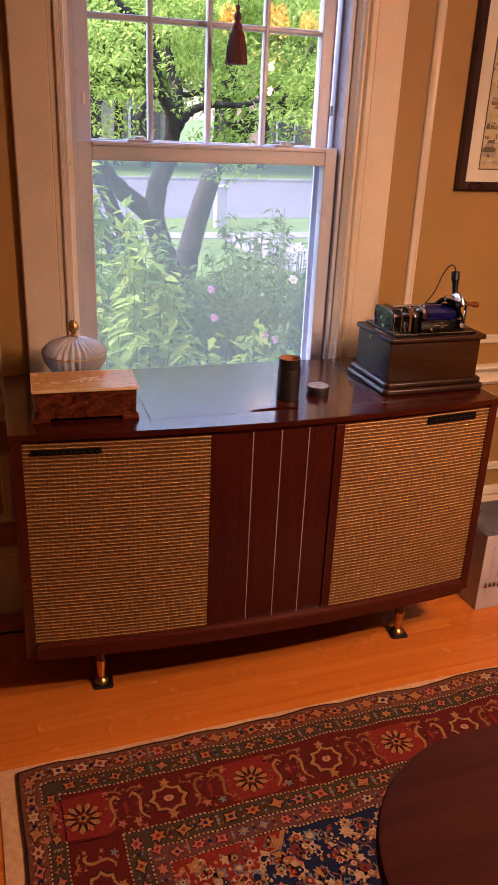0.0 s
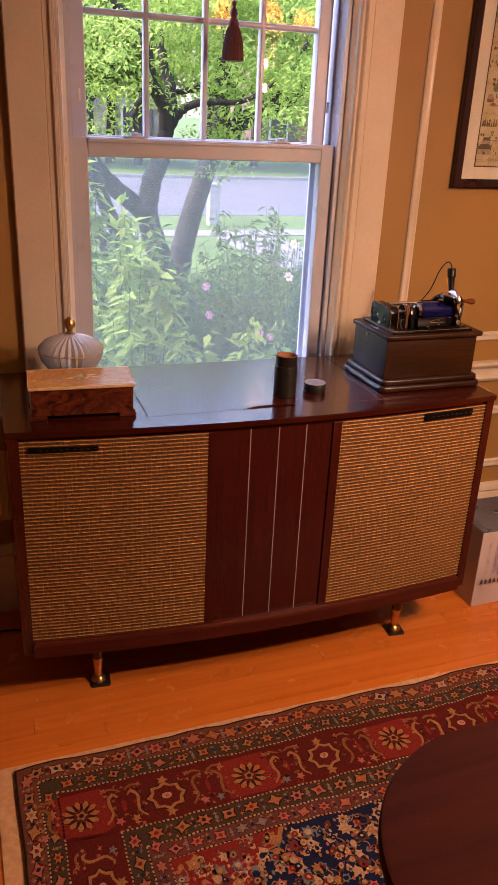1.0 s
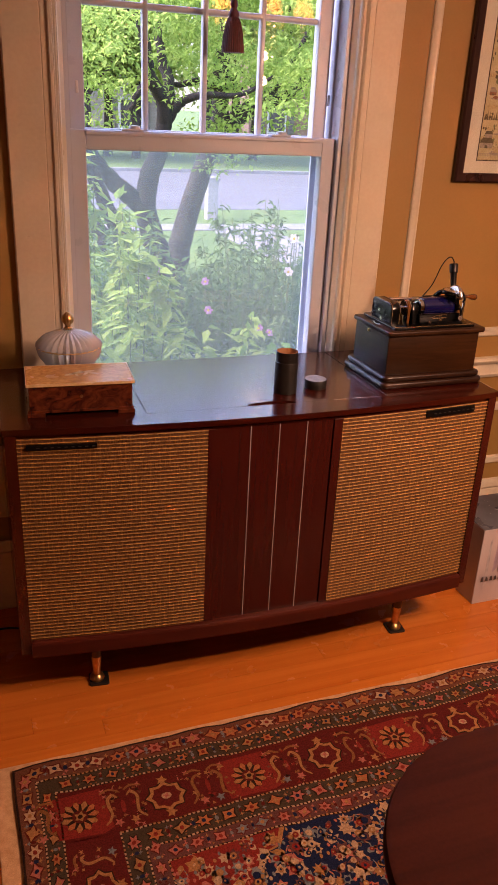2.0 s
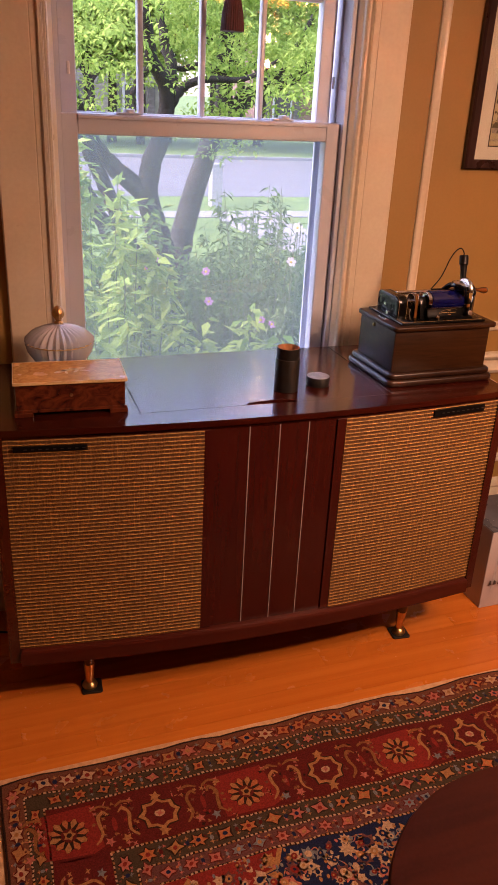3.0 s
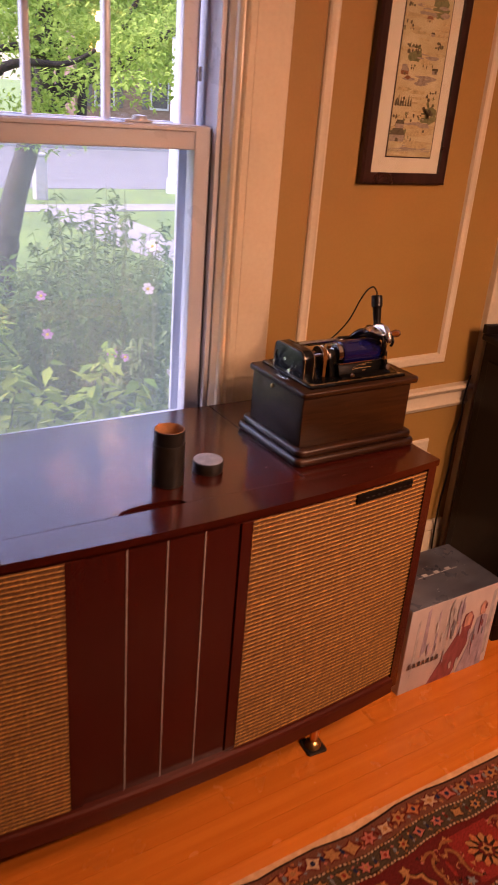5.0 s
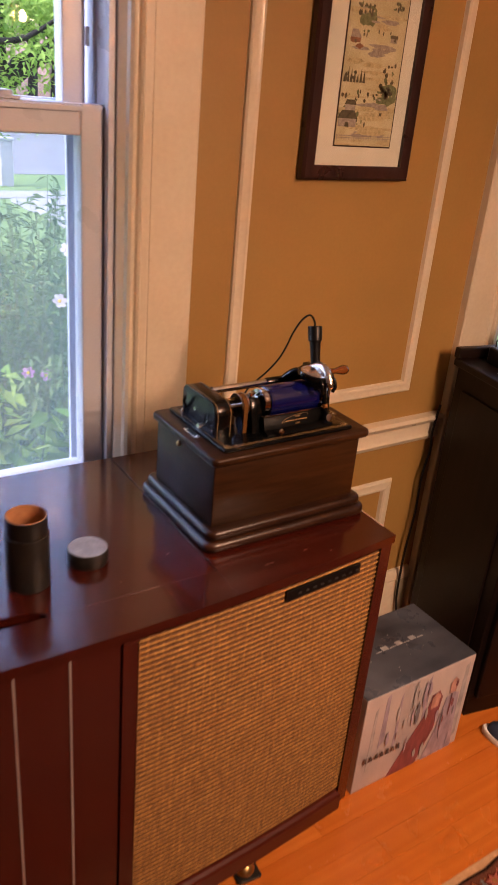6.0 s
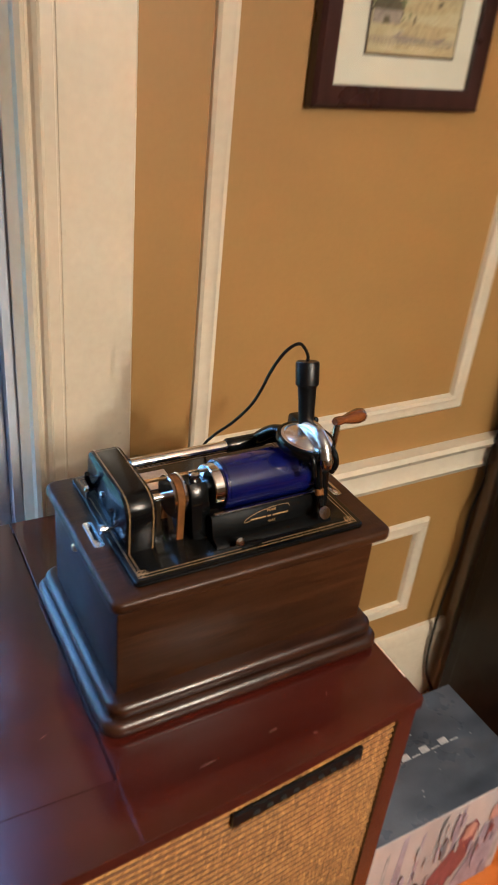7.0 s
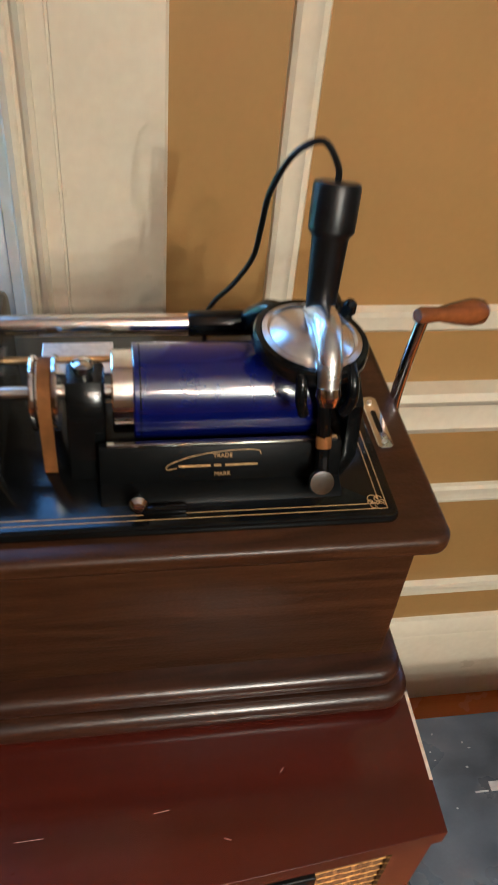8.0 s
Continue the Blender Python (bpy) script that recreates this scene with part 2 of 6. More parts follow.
def part(name, bm, material, parent=None, label="", smooth=None):
    """Links a bmesh as one mesh object under a thing or a part."""
    me = bpy.data.meshes.new(name)
    bmesh.ops.recalc_face_normals(bm, faces=bm.faces)
    if smooth is not None:
        limit = radians(smooth)
        for f in bm.faces:
            f.smooth = True
        for e in bm.edges:
            if len(e.link_faces) == 2 and e.calc_face_angle(0) > limit:
                e.smooth = False
    bm.to_mesh(me)
    bm.free()
    for mt in material if isinstance(material, (list, tuple)) else [material]:
        me.materials.append(mt)
    ob = new(name, me)
    ob.parent = parent
    return tagged(ob, label)


def box(x0, x1, y0, y1, z0, z1, bevel=0.0, bm=None, seg=2, index=0):
    own = bmesh.new()
    bmesh.ops.create_cube(own, size=1)
    for v in own.verts:
        v.co = Vector(((x0 + x1) / 2 + v.co.x * (x1 - x0), (y0 + y1) / 2 + v.co.y * (y1 - y0), (z0 + z1) / 2 + v.co.z * (z1 - z0)))
    if bevel:
        bmesh.ops.bevel(own, geom=own.edges[:], offset=bevel, segments=seg, profile=0.5, affect="EDGES")
    return merged(own, bm, index)


def merged(own, bm, index=0):
    for f in own.faces:
        f.material_index = index
    if bm is None:
        return own
    me = bpy.data.meshes.new("tmp")
    own.to_mesh(me)
    own.free()
    bm.from_mesh(me)
    bpy.data.meshes.remove(me)
    return bm


def prism(outline, z0, z1, bevel=0.0, bm=None, index=0, seg=2, top_only=False):
    """A flat outline in x, y drawn up from z0 to z1."""
    own = bmesh.new()
    vs = [own.verts.new((x, y, z0)) for x, y in outline]
    f = own.faces.new(vs)
    r = bmesh.ops.extrude_face_region(own, geom=[f])
    for v in r["geom"]:
        if isinstance(v, bmesh.types.BMVert):
            v.co.z = z1
    bmesh.ops.recalc_face_normals(own, faces=own.faces)
    if bevel:
        flat = [e for e in own.edges if abs(e.verts[0].co.z - e.verts[1].co.z) < 1e-6 and (not top_only or abs(e.verts[0].co.z - z1) < 1e-6)]
        bmesh.ops.bevel(own, geom=flat, offset=bevel, segments=seg, profile=0.5, affect="EDGES")
    return merged(own, bm, index)


def rounded(x0, x1, y0, y1, r, n=6):
    pts = []
    for cx, cy, a in ((x1 - r, y1 - r, 0), (x0 + r, y1 - r, 90), (x0 + r, y0 + r, 180), (x1 - r, y0 + r, 270)):
        for k in range(n + 1):
            t = radians(a + 90 * k / n)
            pts.append((cx + r * math.cos(t), cy + r * math.sin(t)))
    return pts


def lathe(profile, at=(0, 0, 0), turn=None, n=32, bm=None, index=0, flute=0.0, flutes=24, caps=True):
    """A profile of (radius, height) turned round its axis; the axis is z unless turned."""
    own = bmesh.new()
    rings = []
    for r, z in profile:
        ring = []
        for k in range(n):
            a = math.tau * k / n
            rr = r * (1 + flute * math.cos(flutes * a)) if r > 1e-6 else 0
            ring.append(own.verts.new((rr * math.cos(a), rr * math.sin(a), z)))
        rings.append(ring)
    for a, b in zip(rings, rings[1:]):
        for k in range(n):
            own.faces.new((a[k], a[(k + 1) % n], b[(k + 1) % n], b[k]))
    for ring, (r, z) in ((rings[0], profile[0]), (rings[-1], profile[-1])):
        if r > 1e-6 and caps and profile[0] != profile[-1]:
            own.faces.new(ring)
    bmesh.ops.remove_doubles(own, verts=own.verts, dist=1e-6)
    m = Matrix.Translation(at) @ (turn if turn is not None else Matrix())
    bmesh.ops.transform(own, matrix=m, verts=own.verts)
    return merged(own, bm, index)


ALONG_X = Matrix.Rotation(radians(90), 4, "Y")
ALONG_Y = Matrix.Rotation(radians(-90), 4, "X")


def tube(points, r, n=8, bm=None, index=0, taper=None):
    """A round rod along points."""
    own = bmesh.new()
    pts = [Vector(p) for p in points]
    rings = []
    side = None
    for i, p in enumerate(pts):
        d = (pts[min(i + 1, len(pts) - 1)] - pts[max(i - 1, 0)]).normalized()
        if side is None:
            side = d.orthogonal().normalized()
        side = (side - d * side.dot(d)).normalized()
        up = d.cross(side)
        rad = taper[i] if taper else r
        rings.append([own.verts.new(p + rad * (side * math.cos(math.tau * k / n) + up * math.sin(math.tau * k / n))) for k in range(n)])
    for a, b in zip(rings, rings[1:]):
        for k in range(n):
            own.faces.new((a[k], a[(k + 1) % n], b[(k + 1) % n], b[k]))
    own.faces.new(rings[0])
    own.faces.new(rings[-1])
    return merged(own, bm, index)


def spline(points, n=8):
    """A smooth line through points."""
    p = [Vector(q) for q in points]
    p = [2 * p[0] - p[1]] + p + [2 * p[-1] - p[-2]]
    out = []
    for i in range(1, len(p) - 2):
        for k in range(n):
            t = k / n
            out.append(0.5 * (2 * p[i] + (p[i + 1] - p[i - 1]) * t + (2 * p[i - 1] - 5 * p[i] + 4 * p[i + 1] - p[i + 2]) * t * t
                              + (3 * p[i] - p[i - 1] - 3 * p[i + 1] + p[i + 2]) * t ** 3))
    return out + [p[-2]]


def rail_profile(profile, x0, x1, y_wall, bm=None):
    """A moulding along x: profile of (out from the wall, height)."""
    own = bmesh.new()
    a = [own.verts.new((x0, y_wall - o, z)) for o, z in profile]
    b = [own.verts.new((x1, y_wall - o, z)) for o, z in profile]
    n = len(profile)
    for k in range(n):
        own.faces.new((a[k], a[(k + 1) % n], b[(k + 1) % n], b[k]))
    own.faces.new(a)
    own.faces.new(b)
    return merged(own, bm)


def picture_mould(x0, x1, z0, z1, y_wall, width, profile, bm=None):
    """A mitred frame on the wall: profile of (share of the width from the outer edge, out from the wall)."""
    own = bmesh.new()
    loops = []
    for s, o in profile:
        d = s * width
        loops.append([own.verts.new((x, y_wall - o, z)) for x, z in ((x0 + d, z0 + d), (x1 - d, z0 + d), (x1 - d, z1 - d), (x0 + d, z1 - d))])
    for a, b in zip(loops, loops[1:]):
        for k in range(4):
            own.faces.new((a[k], a[(k + 1) % 4], b[(k + 1) % 4], b[k]))
    for k in range(4):
        own.faces.new((loops[-1][k], loops[-1][(k + 1) % 4], loops[0][(k + 1) % 4], loops[0][k]))
    return merged(own, bm)


# ---- the room ----
WALL = 2.29
X0, X1, Y0, CEILING = -2.6, 4.6, -4.0, 2.75
WIN_A, WIN_B = (0.245, 1.13), (2.245, 3.135)
SILL, HEAD = 0.70, 2.20

bm = box(X0 - 0.15, WIN_A[0], WALL, WALL + 0.15, 0, CEILING)
box(WIN_A[1], WIN_B[0], WALL, WALL + 0.15, 0, CEILING, bm=bm)
box(WIN_B[1], X1 + 0.15, WALL, WALL + 0.15, 0, CEILING, bm=bm)
for w in (WIN_A, WIN_B):
    box(w[0], w[1], WALL, WALL + 0.15, 0, SILL, bm=bm)
    box(w[0], w[1], WALL, WALL + 0.15, HEAD, CEILING, bm=bm)
tagged(part("wall_north", bm, M_WALL), "tan painted wall with cream panel mouldings and windows", "wall", kind="structure")
tagged(part("wall_south", box(X0 - 0.15, X1 + 0.15, Y0 - 0.15, Y0, 0, CEILING), M_WALL), "plain tan painted wall", "wall", kind="structure")
tagged(part("wall_west", box(X0 - 0.15, X0, Y0, WALL, 0, CEILING), M_WALL), "plain tan painted wall", "wall", kind="structure")
tagged(part("wall_east", box(X1, X1 + 0.15, Y0, WALL, 0, CEILING), M_WALL), "plain tan painted wall", "wall", kind="structure")
tagged(part("ceiling", box(X0 - 0.15, X1 + 0.15, Y0 - 0.15, WALL + 0.15, CEILING, CEILING + 0.1), M_CEIL), "plain off-white ceiling", "ceiling", kind="structure")
floor = tagged(part("floor", box(X0 - 0.15, X1 + 0.15, Y0 - 0.15, WALL + 0.15, -0.12, -0.012), M_FLOOR), "honey-coloured narrow wooden floorboards", "floor", kind="structure")

BASE = [(0, 0), (0.016, 0), (0.016, 0.205), (0.012, 0.212), (0.020, 0.222), (0.018, 0.236), (0.008, 0.250), (0, 0.252)]
CHAIR = [(0, 0.690), (0.012, 0.692), (0.018, 0.704), (0.012, 0.712), (0.012, 0.742), (0.026, 0.750), (0.030, 0.760), (0.024, 0.768), (0, 0.770)]
MOULD = [(0.0, 0.0), (0.04, 0.006), (0.18, 0.0095), (0.35, 0.0085), (0.55, 0.0085), (0.72, 0.0115), (0.90, 0.0095), (1.0, 0.0)]
for name, prof, word in (("baseboard", BASE, "tall cream baseboard with a moulded cap"), ("chair_rail", CHAIR, "cream painted chair rail")):
    bm = rail_profile(prof, X0, 0.107, WALL)
    rail_profile(prof, 1.268, 2.098, WALL, bm=bm)
    rail_profile(prof, 3.282, X1, WALL, bm=bm)
    tagged(part(name, bm, M_TRIM, smooth=40), word, "trim", kind="structure")
for x0, x1, z0, z1 in ((1.375, 1.966, 0.849, 2.25), (1.375, 1.962, 0.322, 0.583), (-0.75, 0.030, 0.849, 2.25), (-0.75, 0.030, 0.340, 0.585)):
    tagged(part("panel_moulding", picture_mould(x0, x1, z0, z1, WALL, 0.034, MOULD), M_TRIM, smooth=40), "cream mitred panel moulding on the tan wall", "trim",
           group="wall panel mouldings", kind="structure")


def window(name, x0, x1, label):
    """A double-hung window with a six-light upper sash, casing, stool and screen. x0, x1: the opening."""
    w = tagged(new(name), label, "window", kind="structure")
    # casing boards with stepped inner bead
    for s, xi in ((-1, x0), (1, x1)):
        outline = [(0, -0.004), (-0.020, -0.004), (-0.020, 0.003), (-0.009, 0.013), (-0.006, 0.021), (0.000, 0.025), (0.004, 0.0240), (0.006, 0.0215), (0.009, 0.0220),
                   (0.012, 0.027), (0.017, 0.030), (0.021, 0.027), (0.022, 0.024), (0.036, 0.024), (0.037, 0.0225), (0.039, 0.0225), (0.040, 0.024),
                   (0.134, 0.024), (0.137, 0.021), (0.137, 0.0), (0, 0)]
        pts = [(xi + s * a, WALL - b) for a, b in outline]
        part("casing", prism(pts, 0.0, HEAD + 0.02), M_TRIM, w)
    part("head_casing", box(x0 - 0.15, x1 + 0.15, WALL - 0.03, WALL, HEAD + 0.02, HEAD + 0.17, 0.004), M_TRIM, w)
    part("stool", box(x0, x1, WALL - 0.03, WALL + 0.03, SILL - 0.03, SILL, 0.004), M_TRIM, w)
    # frame lining with tracks
    for s, xi in ((1, x0), (-1, x1)):
        o = [(0, 0.0045), (0.020, 0.0045), (0.020, 0.0065), (0.0335, 0.0065), (0.0335, 0.0245), (0.030, 0.0245), (0.030, 0.070), (0.036, 0.070),
             (0.036, 0.076), (0.030, 0.076), (0.030, 0.130), (0.034, 0.130), (0.034, 0.149), (0, 0.149)]
        part("jamb", prism([(xi + s * a, WALL + b) for a, b in o], SILL, HEAD), M_VINYL, w)
    part("head_jamb", box(x0 + 0.02, x1 - 0.02, WALL + 0.005, WALL + 0.149, HEAD - 0.04, HEAD), M_VINYL, w)
    part("window_sill", box(x0 + 0.02, x1 - 0.02, WALL + 0.02, WALL + 0.149, SILL, SILL + 0.035, 0.003), M_VINYL, w)

    def sash(tag, y0, y1, z0, z1, stile, foot, top, in0, in1):
        sx0, sx1 = x0 + in0, x1 - in1
        s = part(tag, box(sx0, sx0 + stile, y0, y1, z0, z1, 0.003), M_VINYL, w)
        part("stile", box(sx1 - stile, sx1, y0, y1, z0, z1, 0.003), M_VINYL, s)
        part("bottom_rail", box(sx0 + stile, sx1 - stile, y0, y1, z0, z0 + foot, 0.003), M_VINYL, s)
        part("top_rail", box(sx0 + stile, sx1 - stile, y0, y1, z1 - top, z1, 0.003), M_VINYL, s)
        pane = part("pane", box(sx0 + stile - 0.005, sx1 - stile + 0.005, (y0 + y1) / 2 - 0.002, (y0 + y1) / 2 + 0.002, z0 + foot - 0.005, z1 - top + 0.005), M_PANE, s)
        pane.visible_shadow = False
        return s, sx0 + stile, sx1 - stile
    lower, a, b = sash("lower_sash", WALL + 0.026, WALL + 0.066, 0.737, 1.507, 0.044, 0.058, 0.053, 0.034, 0.034)
    part("lift_rail", box(a, b, WALL + 0.018, WALL + 0.026, 1.494, 1.504, 0.002), M_VINYL, lower)
    upper, a, b = sash("upper_sash", WALL + 0.080, WALL + 0.118, 1.452, HEAD - 0.04, 0.044, 0.055, 0.05, 0.042, 0.047)
    for k in (1, 2, 3):
        x = a + (b - a) * k / 4
        part("muntin", box(x - 0.0085, x + 0.0085, WALL + 0.086, WALL + 0.112, 1.507, HEAD - 0.09, 0.006), M_VINYL, upper)
    part("muntin", box(a, b, WALL + 0.0865, WALL + 0.1115, 1.8215, 1.8385, 0.006), M_VINYL, upper)
    for x in (x0 + 0.215, x1 - 0.215):
        lk = part("sash_lock", box(x - 0.033, x + 0.033, WALL + 0.030, WALL + 0.062, 1.5075, 1.513, 0.002), M_VINYL, w)
        part("lock_lever", lathe([(0.0, 0), (0.017, 0), (0.016, 0.008), (0, 0.010)], (x + 0.006, WALL + 0.046, 1.513)), M_VINYL, lk)
    for x in (x0 + 0.066, x1 - 0.044):
        part("tilt_latch", box(x - 0.004, x + 0.004, WALL + 0.0765, WALL + 0.081, 1.60, 1.632, 0.002), M_ALU, w)
    scr = part("insect_screen", box(x0 + 0.045, x1 - 0.045, WALL + 0.1335, WALL + 0.1345, 0.745, 1.50), M_SCREEN, w)
    scr.visible_shadow = False
    for q in (box(x0 + 0.034, x0 + 0.056, WALL + 0.1305, WALL + 0.1405, 0.737, 1.51, 0.002), box(x1 - 0.066, x1 - 0.034, WALL + 0.1305, WALL + 0.1405, 0.737, 1.51, 0.002),
              box(x0 + 0.056, x1 - 0.066, WALL + 0.1305, WALL + 0.1405, 0.737, 0.757, 0.002), box(x0 + 0.056, x1 - 0.066, WALL + 0.1305, WALL + 0.1405, 1.49, 1.51, 0.002)):
        part("screen_frame", q, M_VINYL, scr)
    return w


window("window_1", *WIN_A, "white double-hung window with muntins in cream casing")
window("window_2", *WIN_B, "white double-hung window above the dark cabinet")

# ---- outdoors ----
GROUND = -0.62
bm = bmesh.new()
bmesh.ops.create_grid(bm, x_segments=40, y_segments=40, size=400, matrix=Matrix.Translation((0, 402.44, GROUND)))
tagged(part("ground", bm, M_GROUND), "green lawn reaching to the street", "ground", kind="structure")
tagged(part("road", box(-150, 150, 18.3, 29.4, GROUND - 0.1, GROUND + 0.008), M_ROAD), "pale grey asphalt street", "road", kind="structure")
tagged(part("kerb", box(-150, 150, 29.4, 29.6, GROUND - 0.1, GROUND + 0.12, 0.01), M_WALK), "pale concrete kerb", "kerb", kind="structure")
tagged(part("garden_path", prism([(4.95, 15.5), (4.69, 14.67), (4.72, 12.2), (5.0, 10.2), (5.2, 8.0), (6.1, 8.0), (5.85, 11.5), (5.99, 13.1), (5.96, 14.2), (5.9, 15.5)], GROUND - 0.1, GROUND + 0.012), M_WALK), "pale winding concrete garden path", "path", kind="structure")
tagged(part("pavement", box(-150, 150, 15.0, 15.8, GROUND - 0.1, GROUND + 0.02), M_WALK), "pale concrete pavement", "pavement", kind="structure")

M_LEAF_TREE = leaf_material("tree_leaves", (0.17, 0.30, 0.06), (0.37, 0.51, 0.12), 0.7)
M_LEAF_SHRUB = leaf_material("shrub_leaves", (0.16, 0.30, 0.06), (0.38, 0.52, 0.12), 0.6)
M_LEAF_DARK = leaf_material("dark_shrub_leaves", (0.042, 0.095, 0.028), (0.12, 0.21, 0.06), 0.45)
M_LEAF_MID = leaf_material("grey_green_leaves", (0.10, 0.18, 0.07), (0.24, 0.34, 0.14), 0.5)
M_LEAF_FAR = leaf_material("far_leaves", (0.19, 0.32, 0.07), (0.38, 0.50, 0.13), 0.6)
M_STEM = surface("green_stem", (0.07, 0.11, 0.04), (0.12, 0.16, 0.06), 0.7, scale=(40, 40, 40), bump=0.1)
M_PETAL = leaf_material("pink_petals", (0.36, 0.15, 0.32), (0.52, 0.30, 0.46), 0.5)
M_PETAL_WHITE = leaf_material("pale_petals", (0.60, 0.50, 0.56), (0.74, 0.68, 0.70), 0.5)
M_SIDING = surface("pale_siding", (0.24, 0.24, 0.235), (0.30, 0.30, 0.295), 0.7, scale=(0.5, 0.5, 9), bump=0.2, fine=20)
M_BRICK = surface("pinkish_brick", (0.20, 0.13, 0.11), (0.27, 0.19, 0.16), 0.85, scale=(3, 3, 9), bump=0.3, fine=20)
M_ROOF = surface("grey_shingles", (0.10, 0.10, 0.11), (0.17, 0.17, 0.18), 0.9, scale=(3, 3, 6), bump=0.4)
M_DARKGLASS = surface("dark_house_window", (0.04, 0.05, 0.06), (0.08, 0.09, 0.10), 0.1, scale=(1, 1, 1), bump=0.0)

LEAF_SHAPE = np.array([(0, 0, 0), (-0.5, 0.38, 0.06), (0.5, 0.38, 0.06), (0, 1, -0.10), (0, 0.45, -0.05)])


def leaves(name, spots, sizes, width, material, parent, seed, droop=0.3, toward=None):
    """Many separate folded leaves in one mesh. spots: n x 3; sizes: n lengths."""
    r = np.random.RandomState(seed)
    n = len(spots)
    az = r.uniform(0, 2 * np.pi, n)
    el = r.normal(-droop, 0.45, n)
    d = np.stack([np.cos(az) * np.cos(el), np.sin(az) * np.cos(el), np.sin(el)], 1)
    up = np.stack([r.normal(0, 0.35, n), r.normal(0, 0.35, n), np.ones(n)], 1)
    sx = np.cross(d, up)
    sx /= np.linalg.norm(sx, axis=1, keepdims=True)
    nz = np.cross(sx, d)
    L = sizes[:, None, None]
    v = spots[:, None, :] + L * (LEAF_SHAPE[None, :, 0:1] * width * sx[:, None, :] + LEAF_SHAPE[None, :, 1:2] * d[:, None, :] + LEAF_SHAPE[None, :, 2:3] * nz[:, None, :])
    base = 5 * np.arange(n)[:, None, None]
    tri = np.array([(0, 2, 4), (2, 3, 4), (3, 1, 4), (1, 0, 4)])[None] + base
    me = bpy.data.meshes.new(name)
    me.from_pydata(v.reshape(-1, 3).tolist(), [], tri.reshape(-1, 3).tolist())
    me.materials.append(material)
    me.polygons.foreach_set("use_smooth", [True] * len(me.polygons))
    ob = new(name, me)
    ob.parent = parent
    return ob


def limb(name, pts, r0, r1, parent, wob=0.02):
    line = spline(pts, 6)
    n = len(line)
    line = [p + Vector((wob * noise.noise((i * 0.6, 1, 2)), wob * noise.noise((i * 0.6, 5, 2)), 0)) for i, p in enumerate(line)]
    return part(name, tube(line, r0, 10, taper=[r0 + (r1 - r0) * i / (n - 1) for i in range(n)]), M_BARK, parent, smooth=60)


def crown(seed, centres, n, size):
    """Spots for leaves in drooping sprays round centres (x, y, z, spread)."""
    r = np.random.RandomState(seed)
    out = []
    c = np.array(centres)
    sprays = []
    for x, y, z, s in c:
        k = int(26 * s * s) + 8
        sprays.append(np.stack([x + r.normal(0, s * 0.55, k), y + r.normal(0, s * 0.55, k), z + r.normal(0, s * 0.38, k)], 1))
    sp = np.concatenate(sprays)
    pick = sp[r.randint(0, len(sp), n)]
    out = pick + np.stack([r.normal(0, 0.14, n), r.normal(0, 0.14, n), r.normal(-0.02, 0.045, n)], 1)
    return out, r.uniform(0.6, 1.25, n) * size


tree = thing("maple_tree", pose(1.9, 8.0, GROUND), "grey-barked garden maple with spreading limbs and green leaves", "tree")
off = Vector((1.9, 8.0, GROUND))


def rel(pts):
    return [tuple(Vector(p) - off) for p in pts]


trunk = limb("trunk", rel([(2.02, 8.0, GROUND - 0.1), (1.96, 8.0, 0.0), (1.88, 8.0, 0.30), (1.79, 8.0, 0.64), (1.84, 8.0, 0.95), (1.92, 8.0, 1.14), (1.98, 8.0, 1.37), (1.95, 7.95, 1.63), (1.81, 7.9, 1.87), (1.70, 7.8, 2.30), (1.39, 7.7, 2.48), (0.9, 7.5, 2.9)]), 0.14, 0.03, tree)
limb("limb", rel([(1.79, 8.0, 0.62), (1.49, 8.0, 0.86), (1.30, 8.0, 1.07), (1.15, 8.0, 1.40), (0.8, 8.0, 2.0), (0.5, 8.1, 2.7)]), 0.10, 0.03, tree)
limb("limb", rel([(1.97, 8.0, 1.38), (2.08, 8.0, 1.55), (2.18, 8.0, 1.64), (2.36, 7.9, 1.70), (2.7, 7.8, 1.72), (3.0, 7.7, 1.9)]), 0.06, 0.015, tree)
limb("limb", rel([(1.98, 8.0, 1.40), (2.06, 8.1, 1.75), (2.0, 8.3, 2.2), (2.1, 8.5, 2.9)]), 0.08, 0.02, tree)
limb("limb", rel([(1.86, 7.9, 1.80), (1.72, 7.85, 1.72), (1.62, 7.8, 1.55), (1.64, 7.75, 1.42), (1.74, 7.7, 1.36)]), 0.035, 0.012, tree)
for pts in ([(1.75, 7.6, GROUND - 0.1), (1.66, 7.6, -0.2), (1.54, 7.6, 0.18), (1.36, 7.6, 0.61), (1.18, 7.6, 1.02), (1.04, 7.6, 1.36), (0.8, 7.5, 2.0)],
            [(1.60, 7.5, GROUND - 0.1), (1.42, 7.5, 0.1), (1.22, 7.5, 0.5), (1.02, 7.5, 0.9), (0.7, 7.4, 1.5)]):
    limb("stem", rel(pts), 0.11, 0.04, tree)
spots, sizes = crown(3, [(1.2, 7.2, 2.2, 0.9), (1.9, 7.4, 2.5, 0.8), (2.2, 8.4, 2.7, 0.9), (1.0, 8.2, 1.7, 0.7), (2.5, 8.0, 1.35, 0.35), (3.0, 7.2, 1.95, 0.6), (0.6, 7.5, 1.6, 0.6), (1.5, 8.6, 3.2, 1.0)], 13000, 0.066)
leaves("crown", spots - np.array(off), sizes, 0.48, M_LEAF_TREE, tree, 5, 0.35)

